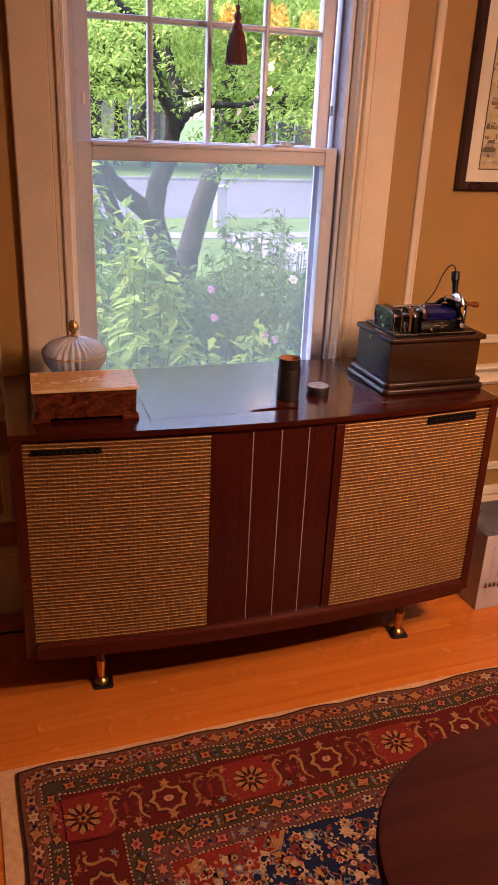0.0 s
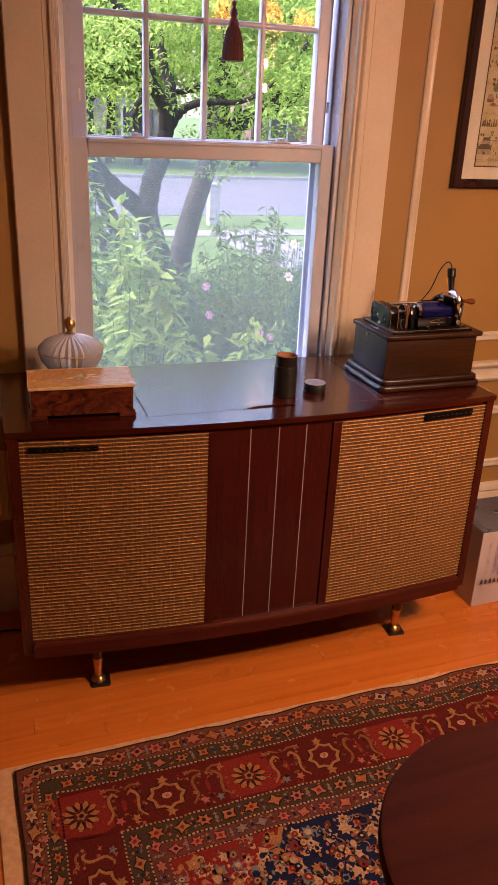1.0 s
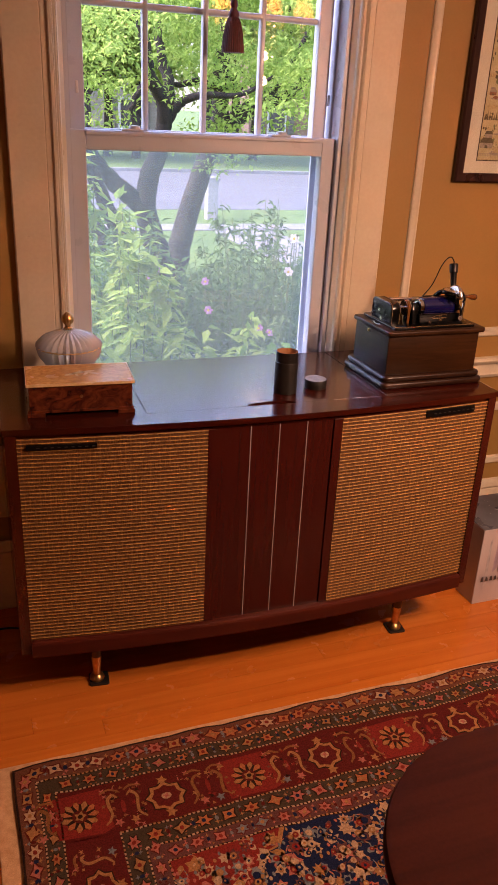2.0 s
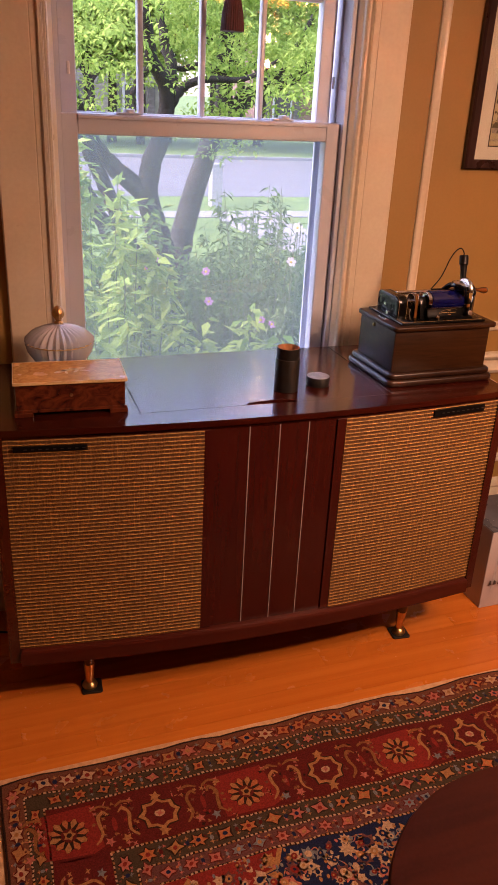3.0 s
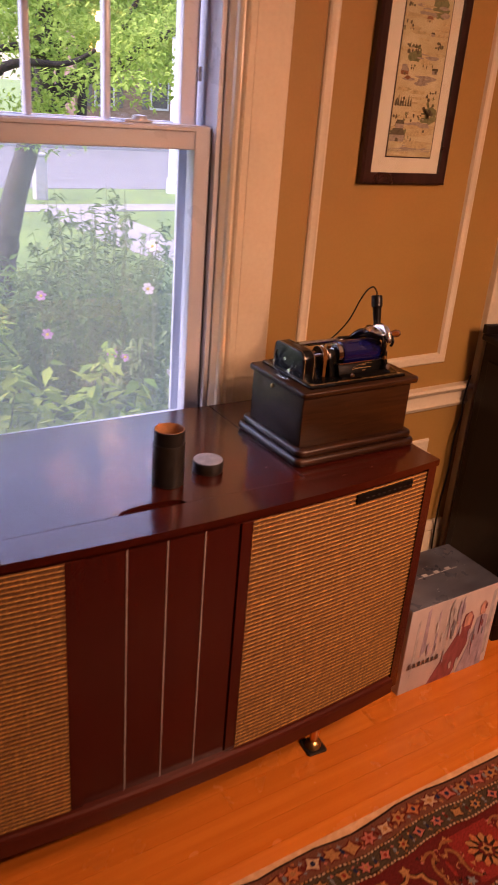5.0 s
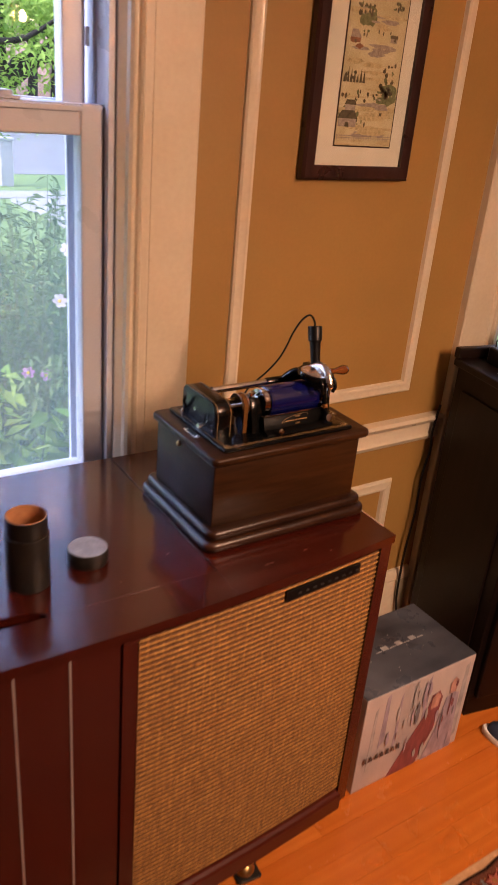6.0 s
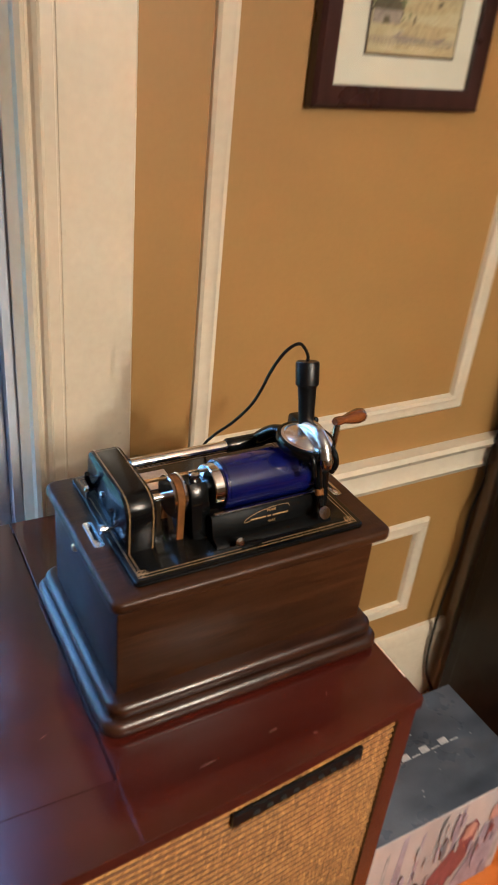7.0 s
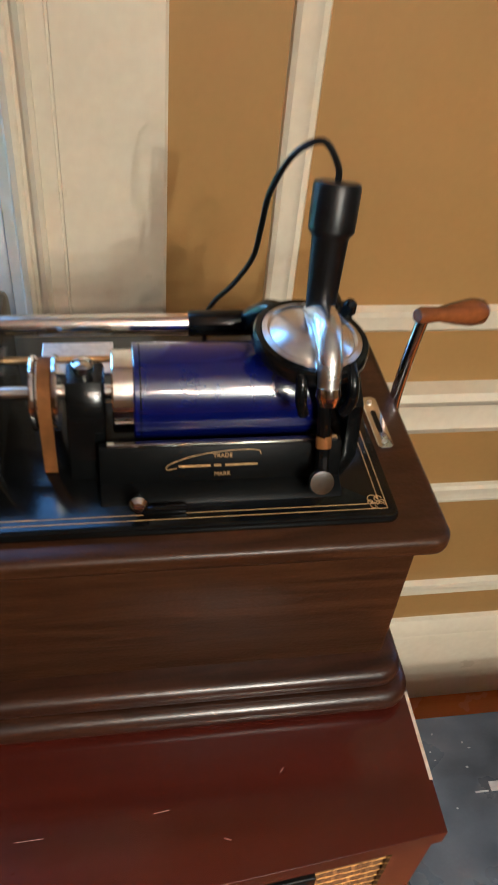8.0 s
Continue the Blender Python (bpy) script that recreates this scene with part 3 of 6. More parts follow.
tree2 = thing("maple_tree", pose(2.6, 9.0, GROUND), "dark-trunked leaning garden maple with dense green crown", "tree")
off = Vector((2.6, 9.0, GROUND))
limb("trunk", rel([(2.28, 9.0, GROUND - 0.1), (2.34, 9.0, -0.4), (2.42, 9.0, 0.05), (2.54, 9.0, 0.50), (2.73, 9.0, 1.06), (2.87, 9.0, 1.37), (2.88, 9.0, 1.96), (2.92, 9.0, 2.46), (2.89, 9.0, 3.1), (2.8, 9.0, 4.2)]), 0.16, 0.05, tree2)
limb("limb", rel([(2.86, 9.0, 1.30), (3.02, 9.0, 1.44), (3.20, 9.0, 1.60), (3.56, 8.9, 1.72), (3.96, 8.8, 2.02), (4.6, 8.6, 2.3)]), 0.12, 0.03, tree2)
limb("limb", rel([(3.02, 9.0, 1.42), (3.36, 9.1, 1.66), (3.70, 9.2, 1.95), (4.1, 9.3, 2.6)]), 0.09, 0.02, tree2)
limb("limb", rel([(2.88, 9.0, 1.80), (2.6, 8.9, 1.85), (2.3, 8.8, 1.80), (2.1, 8.7, 1.95)]), 0.05, 0.015, tree2)
spots, sizes = crown(7, [(3.0, 8.6, 2.6, 0.9), (3.7, 8.6, 2.3, 0.8), (4.3, 8.4, 2.0, 0.7), (2.6, 9.2, 2.9, 0.8), (3.4, 9.4, 2.2, 0.7), (3.0, 8.2, 2.0, 0.45), (4.0, 9.0, 3.0, 1.0), (3.4, 8.0, 3.0, 0.8), (2.4, 8.6, 2.3, 0.6), (4.9, 8.6, 2.3, 0.8)], 16000, 0.068)
leaves("crown", spots - np.array(off), sizes, 0.48, M_LEAF_TREE, tree2, 9, 0.35)


def back_tree(x, y, h, seed):
    """A farther street tree across the road or beside the garden."""
    t = thing("street_tree", pose(x, y, GROUND), "full green street tree beyond the garden", "tree", group="trees along the street")
    limb("trunk", [(0, 0, -0.1), (0.1, 0, 0.3 * h), (-0.05, 0.1, 0.6 * h)], 0.025 * h, 0.012 * h, t)
    for k in range(3):
        a = k * 2.1 + seed
        limb("limb", [(0.05, 0, 0.3 * h), (0.16 * h * math.cos(a), 0.16 * h * math.sin(a), 0.5 * h), (0.26 * h * math.cos(a), 0.26 * h * math.sin(a), 0.7 * h)], 0.012 * h, 0.004 * h, t)
    r = random.Random(seed)
    cs = [(r.uniform(-0.28, 0.28) * h, r.uniform(-0.28, 0.28) * h, r.uniform(0.38, 0.92) * h, 0.17 * h) for _ in range(12)]
    q, s = crown(seed, cs, 8000, 0.026 * h)
    q += np.random.RandomState(seed).normal(0, 0.02 * h, q.shape)
    leaves("crown", q, s, 0.6, M_LEAF_FAR, t, seed + 1, 0.2)


for k, (x, y, h) in enumerate(((3.5, 31.5, 8.5), (11.0, 31.0, 9.0), (14, 33, 10.0), (6, 34, 10.0), (21, 35, 11.0), (14.5, 14.5, 6.5), (28, 34, 10), (8.0, 32.0, 8.5), (1.0, 32.0, 8.5), (5.6, 30.8, 8.0), (17.5, 30.5, 8.5), (6.9, 33.0, 9.5), (9.6, 33.5, 10.0), (12.6, 32.0, 9.5), (4.3, 33.5, 9.5))):
    back_tree(x, y + 5.0 if y > 30 else y, h, 20 + k)


def street_house(x, y, w, d, h, wall_material, label):
    t = thing("street_house", pose(x, y, GROUND), label, "house", group="houses across the street")
    part("wall", box(-w / 2, w / 2, 0, d, 0, h), wall_material, t)
    roof = prism([(-w / 2 - 0.5, 0), (w / 2 + 0.5, 0), (0, 0.35 * w)], 0, d + 1)
    bmesh.ops.transform(roof, matrix=Matrix(((1, 0, 0, 0), (0, 0, 1, -0.5), (0, 1, 0, h), (0, 0, 0, 1))), verts=roof.verts)
    part("roof", roof, M_ROOF, t)
    for lv in (1.0, 3.9):
        for k in range(4):
            cx = -w / 2 + w * (k + 0.5) / 4
            f = part("window", box(cx - 0.62, cx + 0.62, -0.06, 0.02, lv, lv + 1.6, 0.01), M_VINYL, t)
            part("pane", box(cx - 0.50, cx + 0.50, -0.075, -0.055, lv + 0.12, lv + 1.48), M_DARKGLASS, f)
            for sx in (-0.95, 0.95):
                part("shutter", box(cx + sx - 0.2, cx + sx + 0.2, -0.05, -0.002, lv, lv + 1.6, 0.01), M_ROOF, f)


street_house(4, 46, 15, 9, 6.2, M_SIDING, "pale two-storey house with dark windows across the street")
street_house(24, 47, 14, 9, 6.2, M_BRICK, "pinkish brick two-storey house across the street")
street_house(-15, 47, 14, 9, 6.2, M_BRICK, "pinkish brick two-storey house across the street")


def pillar():
    t = thing("gate_pillar", pose(5.2, 16.6, GROUND), "short white pillar by the pavement", "pillar")
    part("shaft", box(-0.12, 0.12, -0.12, 0.12, 0, 0.82, 0.015), M_SIDING, t)
    part("cap", box(-0.15, 0.15, -0.15, 0.15, 0.82, 0.88, 0.02), M_SIDING, t)


pillar()
pole = thing("white_pole", pose(8.7, 17.7, GROUND), "tall white pole beside the street", "pole")
part("shaft", lathe([(0.16, 0), (0.16, 0.3), (0.125, 0.34), (0.115, 3.2)], n=20), M_VINYL, pole, smooth=40)
part("cap", lathe([(0.115, 3.2), (0.16, 3.24), (0.16, 3.32), (0.07, 3.45), (0, 3.5)], n=20), M_VINYL, pole, smooth=40)


def shrub(name, label, x, y, rx, ry, top, seed, n_stems, n_leaves, size, width, material):
    """A garden shrub: many bent stems with leaves along them."""
    t = thing(name, pose(x, y, GROUND), label, "shrub")
    r = np.random.RandomState(seed)
    q = bmesh.new()
    spots = []
    for k in range(n_stems):
        a, s = r.uniform(0, 2 * np.pi), np.sqrt(r.uniform(0, 1))
        ex, ey = rx * s * np.cos(a), ry * s * np.sin(a)
        ez = (top - GROUND) * (1 - 0.45 * s * s) * r.uniform(0.72, 1.05)
        pts = [(0.35 * ex, 0.35 * ey, -0.02), (0.62 * ex, 0.62 * ey, 0.5 * ez), (ex, ey, ez)]
        line = spline(pts, 4)
        tube(line, 0.004, 5, bm=q, taper=[0.006 - 0.0045 * i / (len(line) - 1) for i in range(len(line))])
        m = max(4, n_leaves // n_stems)
        f = np.sqrt(r.uniform(0.12, 1.0, m))
        for g in f:
            i = min(len(line) - 2, int(g * (len(line) - 1)))
            p = line[i].lerp(line[i + 1], g * (len(line) - 1) - i)
            spots.append((p.x + r.normal(0, 0.012), p.y + r.normal(0, 0.012), p.z + r.normal(0, 0.012)))
    part("stems", q, M_STEM, t)
    spots = np.array(spots)
    leaves("foliage", spots, r.uniform(0.65, 1.25, len(spots)) * size, width, material, t, seed + 1, 0.25)
    return t


shrub("leafy_shrub", "light green broad-leaved shrub growing close under the window", 0.55, 3.05, 0.55, 0.40, 1.10, 31, 75, 5200, 0.082, 0.42, M_LEAF_SHRUB)
shrub("leafy_shrub", "light green broad-leaved shrub growing close under the window", 0.95, 2.85, 0.45, 0.25, 0.84, 35, 60, 3800, 0.078, 0.42, M_LEAF_SHRUB)
shrub("leafy_shrub", "tall light green shrub with long leaves", 0.50, 3.6, 0.50, 0.45, 1.40, 37, 70, 4600, 0.084, 0.42, M_LEAF_SHRUB)
shrub("leafy_shrub", "light green broad-leaved shrub growing close under the window", 1.30, 2.80, 0.40, 0.22, 0.62, 39, 46, 2600, 0.052, 0.34, M_LEAF_MID)
shrub("feathery_shrub", "fine-leaved grey-green garden plants", 1.45, 3.2, 0.55, 0.40, 0.74, 41, 170, 9000, 0.055, 0.28, M_LEAF_MID)
shrub("feathery_shrub", "dense dark green garden shrub with small leaves", 1.38, 3.75, 0.55, 0.42, 1.10, 43, 170, 9000, 0.05, 0.32, M_LEAF_DARK)
shrub("feathery_shrub", "small-leaved dark garden shrub with open twigs", 1.62, 4.1, 0.50, 0.40, 1.10, 44, 60, 1900, 0.045, 0.30, M_LEAF_DARK)
shrub("dark_shrub", "dark green small-leaved bush before the trees", 1.95, 5.2, 0.85, 0.55, 1.02, 47, 110, 4600, 0.075, 0.34, M_LEAF_DARK)
shrub("dark_shrub", "dark green small-leaved bush before the trees", 1.05, 5.0, 0.75, 0.60, 0.98, 49, 110, 4400, 0.08, 0.36, M_LEAF_DARK)
shrub("dark_shrub", "dark green small-leaved bush before the trees", 2.95, 5.0, 0.75, 0.60, 0.62, 53, 70, 2400, 0.075, 0.34, M_LEAF_SHRUB)
shrub("dark_shrub", "dark green small-leaved bush before the trees", 0.2, 5.4, 0.80, 0.60, 0.85, 55, 70, 2400, 0.09, 0.4, M_LEAF_SHRUB)


def flower(x, y, z, seed, pale=False):
    """A tall anemone: a thin stem with a five-petalled flower and buds."""
    t = thing("anemone", pose(x, y, GROUND), "pale anemone flower on a thin stem" if pale else "pink anemone flower on a thin stem", "flower", group="garden anemones")
    r = random.Random(seed)
    h = z - GROUND
    part("stem", tube(spline([(0.08, 0.03, 0), (0.03, 0.02, 0.55 * h), (0, 0, h)], 6), 0.0022, 5), M_STEM, t)
    q = bmesh.new()
    turn = Matrix.Translation((0, 0, h)) @ Matrix.Rotation(radians(55), 4, "X") @ Matrix.Rotation(r.uniform(-0.5, 0.5), 4, "Y")
    for k in range(6):
        a = math.tau * k / 6 + r.uniform(-0.15, 0.15)
        vs = [turn @ Vector((u * math.cos(a) - v * math.sin(a), u * math.sin(a) + v * math.cos(a), w)) for u, v, w in ((0.002, 0, 0), (0.012, 0.008, 0.004), (0.021, 0.005, 0.005), (0.021, -0.005, 0.005), (0.012, -0.008, 0.004))]
        q.faces.new([q.verts.new(v) for v in vs])
    part("petals", q, M_PETAL_WHITE if pale else M_PETAL, t)
    part("centre", lathe([(0.006, 0), (0.005, 0.004), (0, 0.006)], turn.translation, turn.to_3x3().to_4x4(), 10), M_GILT_OUT, t)
    for k in range(3):
        bx, by, bz = r.uniform(-0.10, 0.10), r.uniform(-0.06, 0.06), h + r.uniform(-0.12, 0.06)
        b = part("bud", lathe([(0.0, -0.007), (0.006, -0.003), (0.006, 0.003), (0, 0.007)], (bx, by, bz), n=8), M_STEM, t)
        part("bud_stem", tube([(0.02, 0.01, 0.62 * h), (0.6 * bx, 0.6 * by, 0.8 * bz), (bx, by, bz - 0.005)], 0.0014, 4), M_STEM, b)


M_GILT_OUT = surface("yellow_stamens", (0.45, 0.30, 0.03), (0.6, 0.42, 0.06), 0.8, scale=(200, 200, 200), bump=0.3)
for k, (x, y, z, pale) in enumerate(((1.25, 3.29, 0.64, False), (1.245, 2.97, 0.965, True), (0.735, 3.20, 0.95, False), (0.70, 3.22, 0.90, False), (1.33, 3.35, 0.60, False), (1.02, 3.35, 0.72, False),
                                     (1.32, 3.10, 1.08, True), (1.08, 3.6, 0.80, False), (1.48, 3.25, 0.55, True))):
    flower(x, y, z, 60 + k, pale)

# ---- the console ----
CX, CY = 0.7165, 1.98
HALF, BOW, FRONT, BACK = 0.695, 0.046, -0.234, 0.246


def front(u, inset=0.0):
    return FRONT - BOW * (1 - (u / HALF) ** 2) + inset


def bowed(u0, u1, y_back, inset, n=12):
    """An outline with a bowed front between u0 and u1."""
    return [(u0 + (u1 - u0) * k / n, front(u0 + (u1 - u0) * k / n, inset)) for k in range(n + 1)] + [(u1, y_back), (u0, y_back)]


def console():
    c = thing("console_stereo", pose(CX, CY, 0, 0, 0, -1.15), "bow-fronted red mahogany console stereo with woven gold grilles", "console stereo")
    T0, T1 = 0.834, 0.850
    L0, L1, LF = -0.340, 0.350, -0.196
    g = 0.0011
    part("top_panel", prism(bowed(-HALF - 0.004, L0 - g, BACK, 0.0), T0, T1, 0.0004, top_only=True), M_MAHOG, c)
    part("top_panel", prism(bowed(L1 + g, HALF + 0.005, BACK, 0.0), T0, T1, 0.0004, top_only=True), M_MAHOG, c)
    part("front_strip", prism(bowed(L0 - g, L1 + g, LF - 0.0003, 0.0), T0, T1, 0.0003, top_only=True), M_MAHOG, c)
    # lid with a crescent finger recess at its front
    slot = [(-0.068, LF), (-0.060, LF + 0.012), (-0.03, LF + 0.020), (0.01, LF + 0.023), (0.05, LF + 0.020), (0.066, LF + 0.012), (0.073, LF)]
    part("lid", prism([(L0 + g, LF + 0.0003)] + [(a, b + 0.0003) for a, b in slot] + [(L1 - g, LF + 0.0003), (L1 - g, BACK), (L0 + g, BACK)], T0 + 0.001, T1, 0.0004, top_only=True), M_MAHOG, c,
         "lift-up mahogany lid")
    part("recess_floor", prism([(a * 0.985, b + 0.0006) for a, b in slot], T0 - 0.012, T0 - 0.004), M_PIT, c, "dark finger recess")
    for u0, u1 in ((-HALF, -0.668), (0.668, HALF)):
        part("end_panel", prism(bowed(u0, u1, BACK, 0.002, 2), 0.190, T0, 0.002), M_MAHOG_UP, c)
    part("top_rail", prism(bowed(-0.668, 0.668, FRONT + 0.03, 0.010), 0.823, T0), M_MAHOG, c)
    part("bottom_rail", prism(bowed(-0.668, 0.668, FRONT + 0.03, -0.008), 0.187, 0.233, 0.009, top_only=True, seg=2), M_MAHOG_RAIL, c)
    part("underside", box(-0.66, 0.66, FRONT + 0.032, BACK, 0.196, 0.210), M_MAHOG, c)
    part("back_panel", box(-0.668, 0.668, BACK - 0.012, BACK - 0.002, 0.21, T0), M_MAHOG, c)
    for u0, u1 in ((-0.200, -0.170), (0.158, 0.186)):
        part("post", prism(bowed(u0, u1, FRONT + 0.02, 0.0085, 2), 0.232, 0.823, 0.002), M_MAHOG_UP, c)
    for u0, u1 in ((-0.170, -0.080), (-0.080, 0.0005), (0.0005, 0.0795), (0.0795, 0.158)):
        part("door_board", prism(bowed(u0 + 0.0012, u1 - 0.0012, FRONT + 0.045, 0.0135, 4), 0.233, 0.822), M_MAHOG_UP, c)
    for u in (-0.080, 0.0005, 0.0795):
        part("metal_strip", box(u - 0.0012, u + 0.0012, front(u, 0.0122), front(u, 0.022), 0.234, 0.822), M_STRIP, c, "thin aluminium strip")
    for u0, u1 in ((-0.668, -0.200), (0.186, 0.668)):
        part("grille_cloth", grille(u0 - 0.003, u1 + 0.003, 0.232, 0.823), [M_WEAVE, M_GOLD_THREAD, M_WEFT], c, "woven cloth with gold threads", smooth=60)
    for u, z, tall in ((-0.562, 0.800, 0.0065), (0.533, 0.808, 0.0105)):
        bd = part("badge", badge(u, z, tall), M_RUBBER, c, "small black nameplate")
        for k in range(9):
            a = u - 0.06 + 0.0165 * k
            part("badge_mark", box(a, a + 0.007, front(a, -0.001), front(a, 0.003), z - 0.0010, z + 0.0010), M_BADGE_MARK, bd)
    for u, v, a, w in ((0.52, -0.205, 8, 0.030), (0.60, -0.185, 50, 0.012), (0.44, -0.215, 3, 0.05), (0.64, -0.12, 60, 0.010), (0.30, -0.12, 20, 0.02), (0.20, -0.16, -30, 0.012), (0.56, -0.225, -20, 0.014)):
        q = box(-w / 6, w / 6, -0.00012, 0.00012, T1 - 0.0002, T1 + 0.0001)
        bmesh.ops.transform(q, matrix=pose(u, v, 0, 0, 0, a), verts=q.verts)
        part("scratch", q, M_WORN, c, "pale scratch in the finish")
    for v0, v1 in ((-0.20, -0.135), (-0.128, -0.10), (-0.085, -0.02), (0.0, 0.015)):
        part("worn_edge", box(HALF + 0.0028, HALF + 0.0054, v0, v1, T1 - 0.003, T1 + 0.0002, 0.0003), M_WORN, c, "worn bare veneer edge")
    for u, v in ((-0.487, -0.155), (0.5, -0.165), (-0.487, 0.17), (0.5, 0.17)):
        leg = part("leg", lathe([(0.019, 0.205), (0.019, 0.19), (0.0155, 0.09), (0.0155, 0.088)], (u, v, 0)), M_MAHOG_UP, c, smooth=40)
        part("ferrule", lathe([(0.0157, 0.090), (0.0160, 0.088), (0.0105, 0.030), (0.0105, 0.026), (0.017, 0.022), (0.022, 0.012), (0.020, 0.006)], (u, v, 0)), M_BRASS, leg, "brass ferrule", smooth=40)
    return c


def grille(u0, u1, z0, z1):
    """Cloth bowed with the front: broad woven bands between thin raised gold threads."""
    own = bmesh.new()
    n, rows = 190, 57
    step = (z1 - z0) / rows
    prof = []
    for r in range(rows):
        z = z0 + r * step
        prof += [(z, 0.0, r), (z + 0.28 * step, 0.0014, r), (z + 0.64 * step, 0.0002, r), (z + 0.69 * step, 0.0026, -1), (z + 0.84 * step, 0.0024, -1)]
    prof.append((z1, 0.0, 0))
    wob = random.Random(5)
    grid = []
    for z, o, r in prof:
        line = []
        for k in range(n + 1):
            u = u0 + (u1 - u0) * k / n
            knot = 0.0005 * (1 if hash((k // 3, r)) % 5 < 2 else -1) if r >= 0 and o > 0.0005 else 0.0
            line.append(own.verts.new((u, front(u, 0.0085) - o - knot - wob.uniform(-0.0003, 0.0003), z + wob.uniform(-0.0003, 0.0003))))
        grid.append(line)
    for i, (a, b) in enumerate(zip(grid, grid[1:])):
        for k in range(n):
            own.faces.new((a[k], a[k + 1], b[k + 1], b[k])).material_index = 1 if i % 5 in (2, 3) else 2 if k % 5 == 0 and hash((k // 5, i // 5)) % 10 < 5 else 0
    return own


def badge(u, z, tall):
    return prism([(u - 0.084, front(u - 0.084, 0.001)), (u + 0.084, front(u + 0.084, 0.001)), (u + 0.084, front(u + 0.084, 0.014)), (u - 0.084, front(u - 0.084, 0.014))], z - tall, z + tall, 0.001)


console()

# ---- more materials ----
M_BLUE = surface("blue_celluloid", (0.0017, 0.0026, 0.046), (0.0024, 0.0040, 0.062), 0.22, scale=(30, 3, 3), detail=2, bump=0.0, fine_mix=0.05, rough_var=0.04, coat=0.7, ior=1.42, coat_rough=0.07)
M_LEATHER = surface("tan_leather_belt", (0.075, 0.030, 0.005), (0.13, 0.054, 0.010), 0.7, scale=(60, 60, 30), bump=0.15, ior=1.2)
M_HANDLE = surface("polished_walnut_handle", (0.075, 0.020, 0.003), (0.16, 0.050, 0.008), 0.25, scale=(15, 90, 90), bump=0.03, coat=0.3)
M_GILT = surface("gilt_line", (0.22, 0.13, 0.04), (0.32, 0.20, 0.065), 0.7, 0.0, scale=(200, 200, 200), bump=0.02)
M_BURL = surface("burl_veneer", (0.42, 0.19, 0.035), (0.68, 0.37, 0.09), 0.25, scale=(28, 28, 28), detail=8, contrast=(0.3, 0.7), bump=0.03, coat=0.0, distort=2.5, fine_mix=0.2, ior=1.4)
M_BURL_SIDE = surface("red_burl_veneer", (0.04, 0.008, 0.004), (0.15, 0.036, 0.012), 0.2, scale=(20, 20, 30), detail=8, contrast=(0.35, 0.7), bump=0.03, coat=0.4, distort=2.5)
M_BOXWOOD = surface("boxwood_inlay", (0.66, 0.46, 0.20), (0.76, 0.56, 0.28), 0.3, scale=(40, 40, 40), bump=0.02)
M_CUT_GLASS = clear_glass("cut_glass", 0.03, through=0.72, tint=(0.93, 0.94, 0.95))
M_CARD_BLACK = surface("black_cardboard", (0.006, 0.0055, 0.005), (0.012, 0.0105, 0.0095), 0.45, scale=(40, 40, 40), bump=0.1)
M_CARD_TAN = surface("bare_cardboard", (0.30, 0.13, 0.045), (0.38, 0.18, 0.07), 0.8, scale=(60, 60, 60), bump=0.1)
M_LID_GREY = surface("grey_paper_lid", (0.21, 0.225, 0.24), (0.28, 0.295, 0.31), 0.6, scale=(50, 50, 50), bump=0.1)
M_FRAME = surface("dark_picture_frame", (0.020, 0.008, 0.007), (0.036, 0.014, 0.012), 0.3, scale=(40, 40, 6), bump=0.06)
M_MAT = surface("cream_mat_board", (0.68, 0.62, 0.52), (0.73, 0.67, 0.57), 0.85, scale=(20, 20, 20), bump=0.05, fine_mix=0.1)
M_PAPER = surface("watercolour_paper", (0.50, 0.40, 0.22), (0.62, 0.52, 0.33), 0.9, scale=(22, 22, 22), contrast=(0.3, 0.7), bump=0.1)
M_INK = [surface("watercolour_" + n, tuple(0.7 * v for v in c), tuple(1.25 * v for v in c), 0.9, scale=(130, 130, 130), bump=0.05, fine=600, fine_mix=0.5, contrast=(0.25, 0.75))
         for n, c in (("green", (0.19, 0.19, 0.09)), ("grey", (0.36, 0.29, 0.24)), ("red", (0.30, 0.13, 0.07)), ("ochre", (0.52, 0.40, 0.22)), ("dark", (0.13, 0.105, 0.065)))]
M_TASSEL = surface("maroon_silk", (0.05, 0.008, 0.010), (0.11, 0.018, 0.02), 0.5, scale=(300, 300, 8), bump=0.5)
M_CORD = surface("white_cord", (0.6, 0.56, 0.48), (0.7, 0.66, 0.58), 0.7, scale=(200, 200, 200), bump=0.2)
M_CARTON = surface("printed_carton_side", (0.34, 0.32, 0.34), (0.54, 0.49, 0.48), 0.35, scale=(9, 9, 3), bump=0.03, contrast=(0.3, 0.7), fine_mix=0.1)
M_CARTON_TOP = surface("slate_blue_carton_top", (0.02, 0.024, 0.034), (0.11, 0.125, 0.165), 0.3, scale=(6, 9, 6), bump=0.03, contrast=(0.3, 0.75), fine_mix=0.1)
M_PRINTS = [surface("carton_print_" + n, tuple(0.75 * v for v in c), tuple(1.25 * v for v in c), 0.4, scale=(50, 50, 20), bump=0.02, fine_mix=0.1)
            for n, c in (("burgundy", (0.20, 0.06, 0.07)), ("lilac", (0.32, 0.28, 0.36)), ("grey_blue", (0.14, 0.15, 0.19)), ("black", (0.05, 0.05, 0.055)), ("pale", (0.36, 0.36, 0.38)), ("rose", (0.45, 0.25, 0.2)))]
